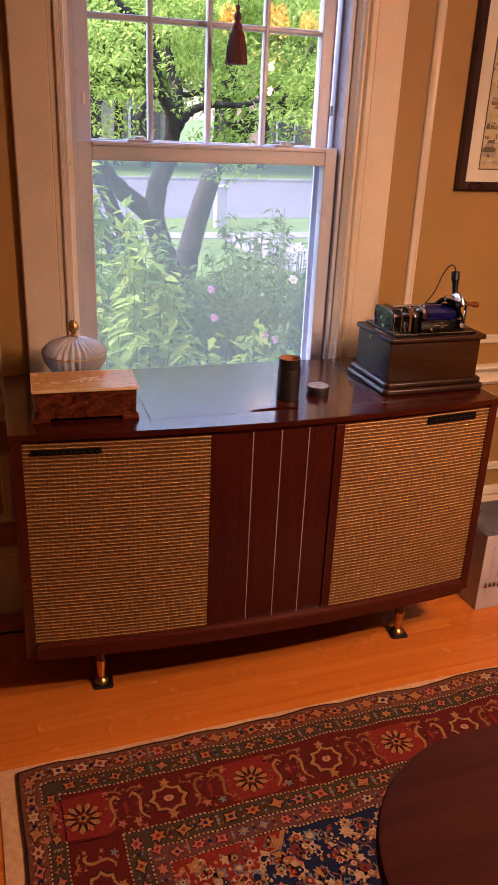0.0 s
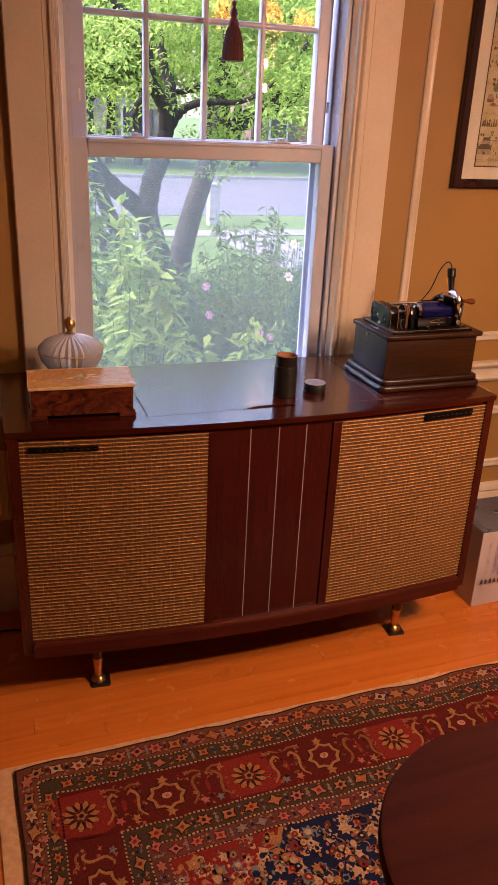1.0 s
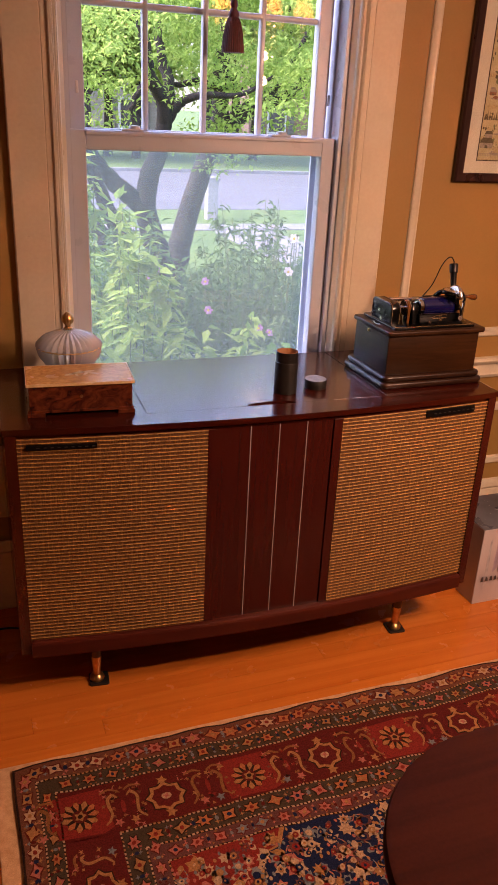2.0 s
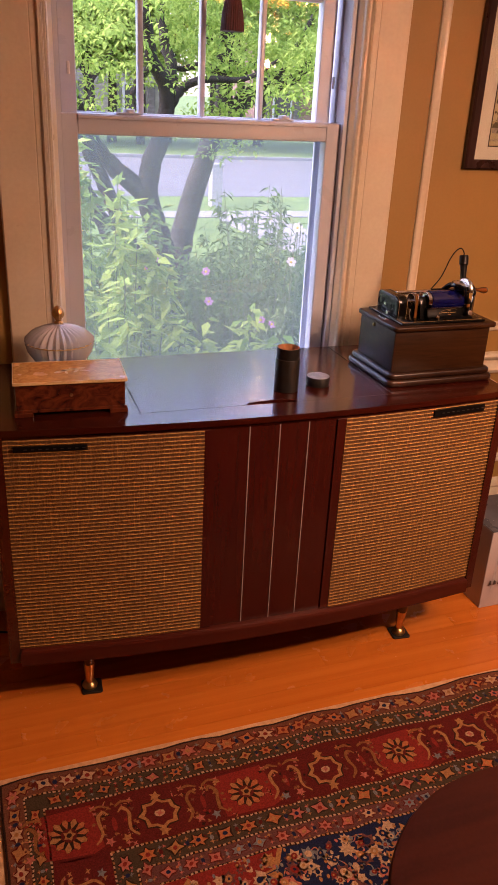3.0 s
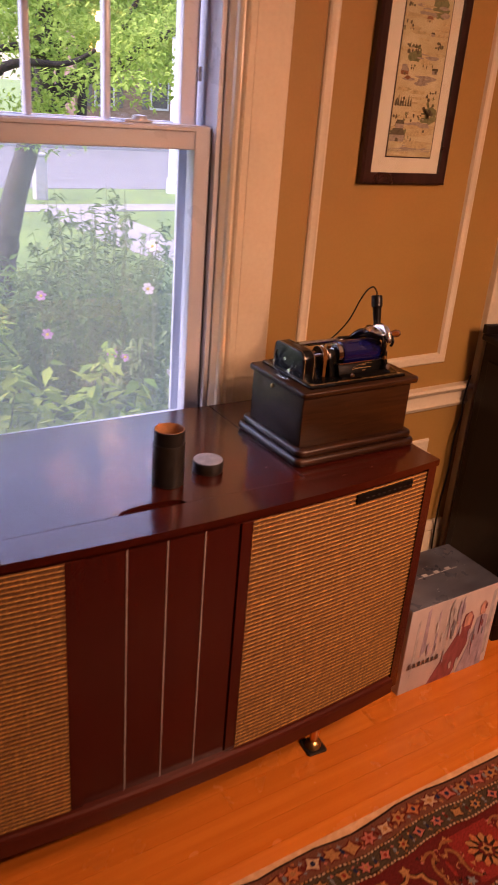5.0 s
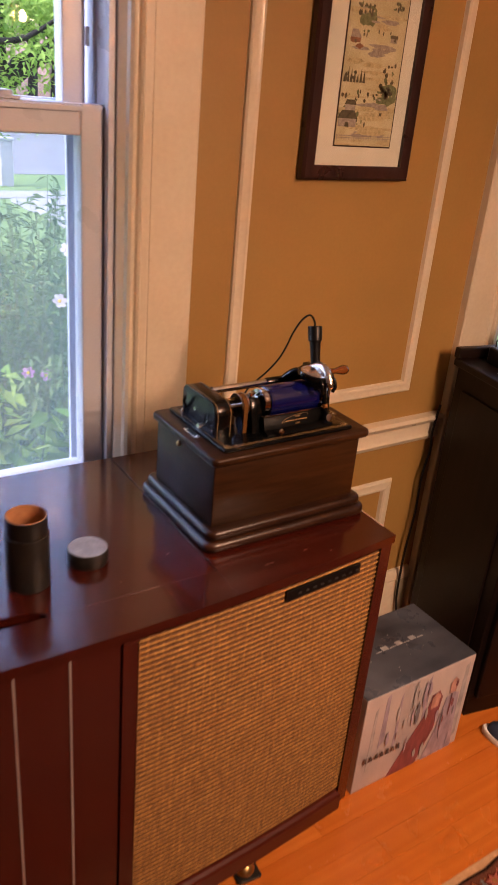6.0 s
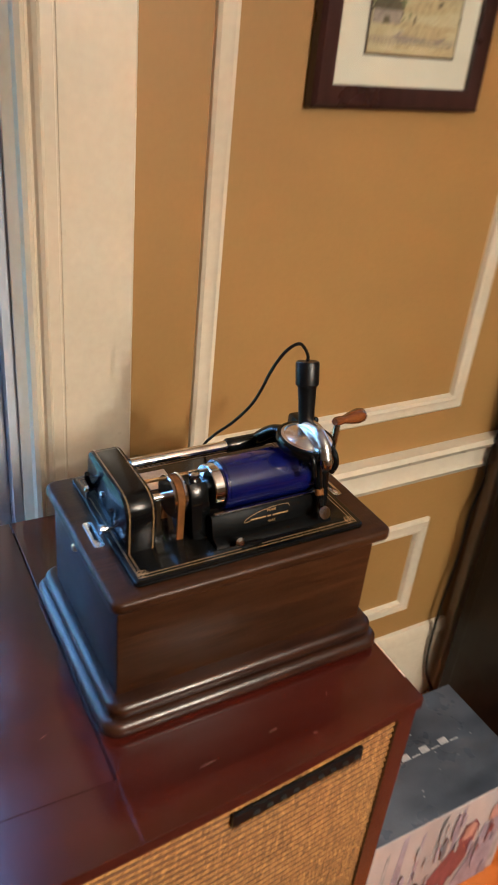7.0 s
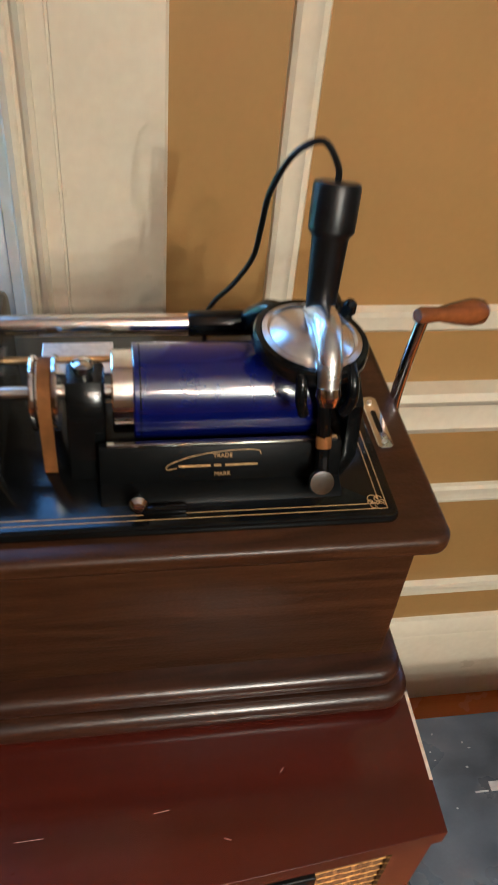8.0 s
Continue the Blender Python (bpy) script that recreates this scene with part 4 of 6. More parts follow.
M_WHITE = surface("white_paper", (0.7, 0.7, 0.7), (0.78, 0.78, 0.78), 0.6, bump=0.05)
M_NAVY = surface("navy_cloth", (0.02, 0.035, 0.08), (0.03, 0.05, 0.11), 0.8, scale=(60, 60, 60), bump=0.3)


# ---- the phonograph ----
def extrude_x(outline, x0, x1, bevel=0.0, seg=2):
    """An outline in y, z drawn along x."""
    b = prism([(y, z) for y, z in outline], 0, x1 - x0, bevel, seg=seg)
    m = Matrix(((0, 0, 1, x0), (1, 0, 0, 0), (0, 1, 0, 0), (0, 0, 0, 1)))
    bmesh.ops.transform(b, matrix=m, verts=b.verts)
    return b


def letters(text, size, m):
    """Raised letters as a bmesh, from the built-in font."""
    cu = bpy.data.curves.new("letters", "FONT")
    cu.body, cu.size, cu.extrude, cu.align_x = text, size, 0.0002, "CENTER"
    ob = bpy.data.objects.new("letters", cu)
    me = bpy.data.meshes.new_from_object(ob)
    b = bmesh.new()
    b.from_mesh(me)
    bpy.data.objects.remove(ob)
    bpy.data.curves.remove(cu)
    bpy.data.meshes.remove(me)
    bmesh.ops.transform(b, matrix=m, verts=b.verts)
    return b


def phonograph():
    O = Vector((1.2395, 1.945, 0.851))
    p = thing("cylinder_phonograph", Matrix.Translation(O), "antique cylinder phonograph in a dark oak case with a blue cylinder", "phonograph")

    def add(name, b, material, parent=None, label="", smooth=35):
        bmesh.ops.translate(b, vec=-O, verts=b.verts)
        return part(name, b, material, parent or p, label, smooth)
    # case
    add("base_moulding", prism(rounded(1.067, 1.411, 1.815, 2.075, 0.020), 0.851, 0.8705, 0.0085, seg=5), M_OAK_BASE)
    add("base_bead", prism(rounded(1.0745, 1.4035, 1.8225, 2.0675, 0.018), 0.8705, 0.888, 0.0075, seg=5), M_OAK_BASE)
    add("case_body", box(1.087, 1.391, 1.8425, 2.047, 0.886, 1.004, 0.003), M_OAK)
    add("top_board", prism(rounded(1.079, 1.4075, 1.832, 2.058, 0.012), 1.003, 1.0170, 0.0045, seg=3), M_OAK)
    for x, y0, y1 in ((1.0985, 1.921, 1.966), (1.3865, 1.912, 1.964)):
        e = add("lock_plate", prism(rounded(x - 0.0055, x + 0.0055, y0, y1, 0.004), 1.0168, 1.0182, 0.0004), M_NICKEL, None, "nickel lock plate")
        add("slot", prism(rounded(x - 0.0018, x + 0.0018, (y0 + y1) / 2 - 0.011, (y0 + y1) / 2 + 0.011, 0.0016), 1.0180, 1.0186), M_BLACK, e)
        for y in (y0 + 0.006, y1 - 0.006):
            add("screw", lathe([(0.0018, 0), (0.0018, 0.0008), (0, 0.0010)], (x, y, 1.0180), n=12), M_ALU, e)
    add("side_button", lathe([(0.005, 0), (0.005, 0.004), (0.003, 0.006), (0, 0.006)], (1.0875, 1.962, 0.992), ALONG_X @ Matrix.Rotation(radians(180), 4, "X")), M_BRASS)
    # bed plate with pinstripes
    bed = add("bed_plate", prism(rounded(1.107, 1.3765, 1.848, 2.046, 0.006), 1.0168, 1.0235, 0.0022), M_BLACK, None, "glossy black bed plate with gilt pinstripes")
    for d in (0.0065, 0.0105):
        a, b, c, e = 1.107 + d, 1.3765 - d, 1.848 + d, 2.046 - d
        q = box(a, b, c, c + 0.00055, 1.0232, 1.0237)
        box(a, b, e - 0.00055, e, 1.0232, 1.0237, bm=q)
        box(a, a + 0.00055, c + 0.00055, e - 0.00055, 1.0232, 1.0237, bm=q)
        box(b - 0.00055, b, c + 0.00055, e - 0.00055, 1.0232, 1.0237, bm=q)
        add("pinstripe", q, M_GILT, bed, smooth=None)
    for cx, cy in ((1.364, 1.860), (1.1195, 1.860)):
        q = bmesh.new()
        for k in range(6):
            r = 0.0016 + 0.0007 * (k % 3)
            ox, oy = cx + 0.0035 * math.cos(k * 1.05), cy + 0.003 * math.sin(k * 1.05)
            tube([(ox + r * math.cos(t * 0.6), oy + r * math.sin(t * 0.6), 1.0236) for t in range(9)], 0.00032, 4, bm=q)
        add("corner_scroll", q, M_GILT, bed, smooth=None)
    # gear housing
    y0, y1, z1 = 1.894, 2.010, 1.084
    prof = [(y0, 1.0232), (y0, z1 - 0.022)] + [(y0 + 0.022 - 0.022 * math.cos(radians(a)), z1 - 0.022 + 0.022 * math.sin(radians(a))) for a in (22, 45, 68, 90)] \
        + [(y1 - 0.016 + 0.016 * math.sin(radians(a)), z1 - 0.016 + 0.016 * math.cos(radians(a))) for a in (0, 30, 60, 90)] + [(y1, 1.0232)]
    gear = add("gear_housing", extrude_x(prof, 1.1145, 1.1475, 0.0025), M_BLACK, None, "black gear housing with gilt edging")
    for x in (1.1185, 1.1435):
        q = bmesh.new()
        ring = [(x, yy - 0.0002 if yy < 1.95 else yy + 0.0002, zz) for yy, zz in prof]
        tube([Vector(v) + Vector((0, 0, 0.0002)) for v in ring], 0.00055, 4, bm=q)
        add("gilt_edge", q, M_GILT, gear, smooth=None)
    for y, z, r in ((1.962, 1.052, 0.004), (1.921, 1.046, 0.003)):
        add("housing_screw", lathe([(r, 0), (r, 0.002), (0, 0.003)], (1.1145, y, z), ALONG_X @ Matrix.Rotation(radians(180), 4, "X"), n=16), M_NICKEL, gear)
    lever = add("speed_knob", lathe([(0.0025, 0), (0.0025, 0.008), (0.0055, 0.009), (0.0055, 0.015), (0, 0.016)], (1.1145, 1.926, 1.036), ALONG_X @ Matrix.Rotation(radians(180), 4, "X"), n=18), M_NICKEL, gear)
    add("speed_lever", tube([(1.112, 1.926, 1.040), (1.110, 1.922, 1.054), (1.109, 1.920, 1.062)], 0.0022), M_BLACK, lever)
    add("start_lever", tube(spline([(1.113, 1.990, 1.044), (1.108, 1.992, 1.056), (1.106, 1.985, 1.066)], 4), 0.0026), M_BLACK, gear)
    add("stop_pin", lathe([(0.002, 0), (0.002, 0.010), (0.004, 0.011), (0.003, 0.015), (0, 0.016)], (1.1115, 2.000, 1.0235), n=14), M_NICKEL, bed)
    # mandrel, pulley and belt
    AY, AZ = 1.917, 1.067
    add("mandrel_shaft", lathe([(0.0042, 0), (0.0042, 0.066)], (1.147, AY, AZ), ALONG_X), M_NICKEL, None, "nickel shaft")
    pul = add("pulley", lathe([(0.0215, 0), (0.0220, 0.0010), (0.0215, 0.0025), (0.0185, 0.0032), (0.0185, 0.0115), (0.0215, 0.0122), (0.0220, 0.0138), (0.0215, 0.0150)], (1.167, AY, AZ), ALONG_X, 40), M_NICKEL)
    q = bmesh.new()
    path = [(AY - 0.0192, 1.0236)] + [(AY - 0.0192 * math.cos(radians(a)), AZ + 0.0192 * math.sin(radians(a))) for a in range(0, 181, 15)] + [(AY + 0.0192, 1.0236)]
    va = [[q.verts.new((x, y, zz)) for y, zz in path] for x in (1.1712, 1.1785)]
    vb = [[q.verts.new((x, y + (0.0016 if y > AY else -0.0016) * abs((y - AY) / 0.0192), zz + 0.0016 * max(0, (zz - AZ) / 0.0192))) for y, zz in path] for x in (1.1712, 1.1785)]
    for a, b in ((va[0], va[1]), (vb[1], vb[0]), (va[1], vb[1]), (vb[0], va[0])):
        for k in range(len(path) - 1):
            q.faces.new((a[k], a[k + 1], b[k + 1], b[k]))
    add("drive_belt", q, M_LEATHER, pul, "tan leather belt")
    prof = [(1.889, 1.0232), (1.897, 1.060), (1.901, 1.075), (1.908, 1.081), (1.926, 1.081), (1.933, 1.075), (1.937, 1.060), (1.946, 1.0232)]
    post = add("bearing_post", extrude_x(prof, 1.186, 1.2075, 0.002), M_BLACK)
    sc = add("oil_screw", lathe([(0.0045, 0), (0.0045, 0.003), (0.0062, 0.004), (0.0062, 0.008), (0.0035, 0.0095), (0, 0.0095)], (1.196, 1.916, 1.0805), n=20), M_NICKEL, post)
    add("screw_slot", box(1.1900, 1.2020, 1.9152, 1.9168, 1.0895, 1.0902), M_BLACK, sc, smooth=None)
    add("mandrel_collar", lathe([(0.012, 0), (0.0236, 0.0002), (0.0244, 0.0012), (0.0244, 0.0125), (0.022, 0.0128)], (1.2115, AY, AZ), ALONG_X, 48), M_NICKEL)
    rec = add("record_cylinder", lathe([(0.0225, 0), (0.0270, 0), (0.0278, 0.0009), (0.0278, 0.1075), (0.0270, 0.1085), (0.0225, 0.1085)], (1.2235, AY, AZ), ALONG_X, 72), M_BLUE, None, "glossy dark blue cylinder record")
    add("end_band", lathe([(0.02785, 0.0034), (0.02795, 0.0036), (0.02795, 0.0042), (0.02785, 0.0044)], (1.2235, AY, AZ), ALONG_X, 72), M_BLACK, rec)
    # rods behind the cylinder
    add("carriage_rod", lathe([(0.0062, 0), (0.0062, 0.205)], (1.147, 1.967, 1.0795), ALONG_X, 24), M_NICKEL, None, "polished nickel rod")
    add("feed_screw", lathe([(0.0022, 0), (0.0022, 0.2)], (1.147, 1.955, 1.062), ALONG_X, 12), M_BRASS)
    add("carriage_sleeve", lathe([(0.0072, 0), (0.0082, 0.002), (0.0082, 0.045), (0.0068, 0.052), (0.0068, 0.098), (0.0078, 0.102)], (1.2595, 1.967, 1.0795), ALONG_X, 24), M_BLACK)
    add("end_bracket", extrude_x([(1.900, 1.0232), (1.905, 1.060), (1.955, 1.090), (1.975, 1.090), (1.985, 1.0232)], 1.352, 1.362, 0.002), M_BLACK)
    plate = add("patent_plate", box(1.1635, 1.2125, 1.990, 2.026, 1.0234, 1.0244, 0.0004), M_ALU, bed, "small engraved metal plate", None)
    # front casting with its gilt mark
    prof = [(1.866, 1.0232), (1.8685, 1.0265), (1.8780, 1.0300), (1.8835, 1.0495), (1.8860, 1.0515), (1.8900, 1.0515), (1.893, 1.046), (1.93, 1.034), (1.96, 1.0232)]
    cast = add("front_casting", extrude_x(prof, 1.203, 1.3445, 0.0012), M_BLACK_MATT)
    add("straight_edge", box(1.2075, 1.3415, 1.8848, 1.8880, 1.0514, 1.0536, 0.0004), M_NICKEL, cast, "thin nickel straight edge", None)
    slope = math.atan2(1.0495 - 1.0300, 1.8835 - 1.8780)
    face = Matrix.Translation((1.2735, 1.8806, 1.0400)) @ Matrix.Rotation(slope, 4, "X")
    add("lettering", letters("TRADE", 0.0036, face @ Matrix.Translation((0, 0.0048, 0.0004))), M_GILT, cast, smooth=None)
    add("lettering", letters("MARK", 0.0036, face @ Matrix.Translation((0, -0.0072, 0.0004))), M_GILT, cast, smooth=None)
    q = bmesh.new()
    for x0, w in ((-0.0255, 0.0185), (-0.0050, 0.0042), (0.0016, 0.0190)):
        box(x0, x0 + w, -0.0010, 0.0003, 0.0002, 0.0005, bm=q)
    tube(spline([(-0.0265, -0.0015, 0.0004), (-0.0325, -0.0020, 0.0004), (-0.0300, 0.0016, 0.0004), (-0.015, 0.0066, 0.0004), (0.006, 0.0092, 0.0004), (0.020, 0.0088, 0.0004), (0.0225, 0.0060, 0.0004)], 5), 0.00028, 4, bm=q)
    bmesh.ops.transform(q, matrix=face, verts=q.verts)
    add("gilt_bars", q, M_GILT, cast, smooth=None)
    kb = add("clamp_knob", lathe([(0.0022, 0), (0.0022, 0.006), (0.0050, 0.0065), (0.0054, 0.009), (0.003, 0.012), (0, 0.0125)], (1.224, 1.8655, 1.0315), Matrix.Rotation(radians(75), 4, "X"), n=20), M_NICKEL)
    add("clamp_lever", box(1.226, 1.252, 1.8575, 1.8625, 1.0236, 1.0290, 0.0015), M_BLACK, kb)
    # reproducer, its arm and the listening tube
    RX, RY, RZ = 1.321, 1.904, 1.108
    tilt = Matrix.Rotation(radians(5), 4, "Y") @ Matrix.Rotation(radians(4), 4, "X")
    ring = add("carriage_ring", lathe([(0.0284, -0.004), (0.030, -0.006), (0.0328, -0.002), (0.0328, 0.004), (0.0318, 0.006), (0.0290, 0.0062), (0.0284, 0.004), (0.0284, -0.004)], (RX, RY, RZ), tilt, 48), M_BLACK, None, "black ring of the carriage")
    arm = [(1.298, 1.967, 1.0795), (1.300, 1.960, 1.088), (1.306, 1.948, 1.100), (1.312, 1.934, 1.106)]
    add("carriage_arm", tube(spline(arm, 5), 0.0075, 12), M_BLACK)
    add("carriage_lug", box(1.333, 1.349, 1.928, 1.962, 1.078, 1.112, 0.004), M_BLACK)
    add("lug_screw", lathe([(0.004, 0), (0.004, 0.006), (0.002, 0.008), (0, 0.008)], (1.349, 1.930, 1.111), n=14), M_BLACK)
    disc = add("reproducer", lathe([(0.0, -0.003), (0.0275, -0.003), (0.0283, 0.002), (0.0283, 0.006), (0.0255, 0.0072), (0.024, 0.0062), (0.021, 0.0085), (0.012, 0.0125), (0.0, 0.014)], (RX, RY, RZ), tilt, 56), M_SATIN, None, "polished nickel reproducer")
    add("reproducer_neck", tube(spline([(1.3265, 1.917, 1.117), (1.3265, 1.904, 1.1235), (1.3255, 1.889, 1.1245), (1.3245, 1.874, 1.1165), (1.324, 1.8665, 1.104)], 5), 0.0075, 18,
                                taper=[0.0095 - 0.00018 * k for k in range(21)]), M_SATIN, disc)
    add("neck_tip", lathe([(0.0, -0.006), (0.005, -0.005), (0.0068, 0.0), (0.006, 0.005), (0.0, 0.007)], (1.324, 1.8655, 1.1015), Matrix.Rotation(radians(-20), 4, "X"), 20), M_NICKEL, disc)
    for x in (1.3105, 1.3385):
        add("clamp_fork", tube(spline([(x, 1.880, 1.110), (x, 1.872, 1.106), (x, 1.868, 1.096), (x + 0.003 * (1 if x < 1.32 else -1), 1.870, 1.086)], 4), 0.0031, 12), M_BLACK, ring)
    lift = add("lift_arm", tube(spline([(1.327, 1.884, 1.096), (1.330, 1.882, 1.070), (1.331, 1.876, 1.050), (1.330, 1.868, 1.041)], 4), 0.0040, 10), M_BLACK)
    add("lift_collar", tube([(1.331, 1.8805, 1.060), (1.331, 1.8775, 1.0535)], 0.0048, 14), M_LEATHER, lift)
    add("thumb_screw", lathe([(0.0025, -0.006), (0.0025, 0), (0.0072, 0.0005), (0.0076, 0.0025), (0.0070, 0.0045), (0, 0.005)], (1.3285, 1.864, 1.0395), Matrix.Rotation(radians(62), 4, "X"), 28), M_NICKEL, lift)
    a, b = Vector((1.3265, 1.9135, 1.116)), Vector((1.3315, 1.9350, 1.187))
    tr = (b - a).to_track_quat("Z", "Y").to_matrix().to_4x4()
    L = (b - a).length
    tb = add("listening_tube", lathe([(0.0, 0), (0.0078, 0), (0.0100, 0.62 * L), (0.0102, 0.63 * L), (0.0126, 0.67 * L), (0.0129, 0.975 * L), (0.0120, L), (0, L)], a, tr, 32), M_RUBBER, None, "black plastic pickup tube")
    add("cable", tube(spline([b - Vector((0, 0, 0.002)), b + Vector((-0.001, 0.001, 0.008)), (1.322, 1.940, 1.206), (1.309, 1.945, 1.197), (1.3005, 1.955, 1.172), (1.3005, 1.970, 1.143), (1.301, 1.990, 1.112),
                              (1.294, 2.015, 1.078), (1.286, 2.045, 1.045), (1.283, 2.066, 1.015), (1.283, 2.078, 0.96), (1.285, 2.086, 0.90), (1.29, 2.10, 0.862), (1.30, 2.13, 0.8555)], 6), 0.0018, 8), M_RUBBER, tb)
    # crank
    crank = add("crank_arm", tube(spline([(1.391, 1.966, 0.955), (1.409, 1.966, 0.957), (1.4125, 1.966, 0.975), (1.409, 1.967, 1.010), (1.412, 1.970, 1.046), (1.418, 1.976, 1.076)], 5), 0.0042, 12), M_NICKEL, None, "nickel winding crank")
    hd = (Vector((1.4715, 1.992, 1.070)) - Vector((1.416, 1.975, 1.078)))
    add("crank_handle", lathe([(0.0045, -0.004), (0.0060, 0.0), (0.0056, 0.006), (0.0050, 0.014), (0.0076, 0.027), (0.0098, 0.042), (0.0092, 0.051), (0.005, 0.0565), (0, 0.058)], (1.416, 1.975, 1.078),
                              hd.to_track_quat("Z", "Y").to_matrix().to_4x4(), 24), M_HANDLE, crank, "turned wooden handle")


phonograph()


# ---- things on the console ----
def jewellery_box():
    j = thing("jewellery_box", pose(0.2175, 1.893, 0.850, 0, 0, -4.0), "burl-veneered wooden jewellery box with a floral inlaid lid", "box")
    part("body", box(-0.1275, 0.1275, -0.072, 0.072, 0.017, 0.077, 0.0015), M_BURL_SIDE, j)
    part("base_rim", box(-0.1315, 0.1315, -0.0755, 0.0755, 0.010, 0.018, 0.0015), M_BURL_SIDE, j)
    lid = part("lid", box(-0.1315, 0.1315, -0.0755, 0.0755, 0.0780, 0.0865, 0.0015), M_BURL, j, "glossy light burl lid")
    for y in (-0.0765, 0.0765):
        part("edging", box(-0.1325, 0.1325, y - 0.001, y + 0.001, 0.0800, 0.0868, 0.0004), M_BOXWOOD, lid)
    for x in (-0.1325, 0.1325):
        part("edging", box(x - 0.001, x + 0.001, -0.0755, 0.0755, 0.0800, 0.0868, 0.0004), M_BOXWOOD, lid)
    q = bmesh.new()
    for x, y, a, r in ((-0.020, -0.005, 30, 0.018), (0.000, 0.006, 200, 0.020), (0.012, 0.012, 140, 0.014), (0.026, 0.014, 10, 0.016), (-0.006, -0.014, 100, 0.010), (0.036, -0.003, 340, 0.013), (0.018, -0.004, 60, 0.012)):
        pts = [(x + r * math.cos(t) * math.cos(radians(a)) - 0.35 * r * math.sin(t) * math.sin(radians(a)), y + r * math.cos(t) * math.sin(radians(a)) + 0.35 * r * math.sin(t) * math.cos(radians(a)))
               for t in [math.tau * k / 14 for k in range(14)]]
        prism(pts, 0.0866, 0.08685, bm=q)
    part("inlay", q, M_BOXWOOD, lid)
    for x0, x1 in ((-0.1335, -0.090), (0.090, 0.1335)):
        for y0, y1 in ((-0.0775, -0.05), (0.05, 0.0775)):
            part("foot", box(x0, x1, y0, y1, 0.0, 0.011, 0.0015), M_BURL_SIDE, j)
    part("keyhole", lathe([(0.0, 0), (0.0042, 0), (0.0042, 0.0012), (0.0018, 0.0014), (0, 0.0006)], (0.0, -0.0718, 0.050), Matrix.Rotation(radians(90), 4, "X"), 16), M_BRASS, j)


jewellery_box()


def candy_jar():
    c = thing("candy_jar", pose(0.217, 2.055, 0.850), "fluted clear glass candy jar with gilt rim and finial", "jar")
    part("bowl", lathe([(0.0, 0.004), (0.036, 0.0), (0.038, 0.006), (0.030, 0.016), (0.034, 0.030), (0.058, 0.060), (0.076, 0.088), (0.082, 0.112),
                        (0.079, 0.112), (0.073, 0.090), (0.055, 0.064), (0.030, 0.036), (0.0, 0.032)], n=168, flute=0.080, flutes=28), M_CUT_GLASS, c, smooth=30)
    lid = part("lid", lathe([(0.0795, 0.1145), (0.0835, 0.1155), (0.082, 0.124), (0.066, 0.140), (0.040, 0.152), (0.014, 0.158), (0.010, 0.162), (0.0, 0.162),
                             (0.0, 0.155), (0.013, 0.153), (0.038, 0.147), (0.063, 0.135), (0.077, 0.122), (0.0795, 0.1145)], n=168, flute=0.075, flutes=28), M_CUT_GLASS, c, smooth=30)
    part("gilt_rim", lathe([(0.0828, 0.1120), (0.0846, 0.1126), (0.0846, 0.1148), (0.0828, 0.1154), (0.0828, 0.1120)], n=64), M_BRASS, c, smooth=50)
    part("finial", lathe([(0.011, 0.160), (0.012, 0.164), (0.0065, 0.168), (0.0085, 0.173), (0.0150, 0.182), (0.0160, 0.190), (0.0120, 0.199), (0.0050, 0.206), (0, 0.208)], n=48, flute=0.05, flutes=12), M_BRASS, lid, "gilt fluted finial", smooth=50)


candy_jar()


def record_canister():
    c = thing("record_canister", pose(0.788, 1.874, 0.850), "open black cardboard cylinder record canister", "canister")
    part("tube", lathe([(0.0, 0.001), (0.0315, 0.0), (0.0325, 0.001), (0.0325, 0.088), (0.0320, 0.0895), (0.0305, 0.0900), (0.0305, 0.1185), (0.0300, 0.1190), (0.0285, 0.1190)], n=48, caps=False), M_CARD_BLACK, c, smooth=40)
    part("lining", lathe([(0.0300, 0.1188), (0.0285, 0.1195), (0.0280, 0.1185), (0.0280, 0.006), (0.0, 0.006)], n=48, caps=False), M_CARD_TAN, c, "bare tan cardboard inside", smooth=40)
    d = thing("canister_lid", pose(0.890, 1.892, 0.850), "black canister lid with a grey paper top lying beside it", "lid")
    part("side", lathe([(0.0300, 0.0), (0.0318, 0.0), (0.0322, 0.001), (0.0322, 0.0245), (0.0315, 0.0255), (0.0300, 0.0255)], n=48), M_CARD_BLACK, d, smooth=40)
    part("disc", lathe([(0.0, 0.0250), (0.0308, 0.0250), (0.0306, 0.0258), (0.0, 0.0260)], n=48), M_LID_GREY, d, "grey paper disc", smooth=40)


record_canister()

for x, y in ((0.232, 1.834), (1.215, 1.806), (0.245, 2.160), (1.222, 2.138)):
    pad = thing("furniture_pad", pose(x, y, 0, 0, 0, -6), "dark square furniture cup under the console leg", "furniture pad", group="cups under the console legs")
    part("base", prism(rounded(-0.029, 0.029, -0.029, 0.029, 0.007), 0.0, 0.006, 0.0015), M_CARD_BLACK, pad)


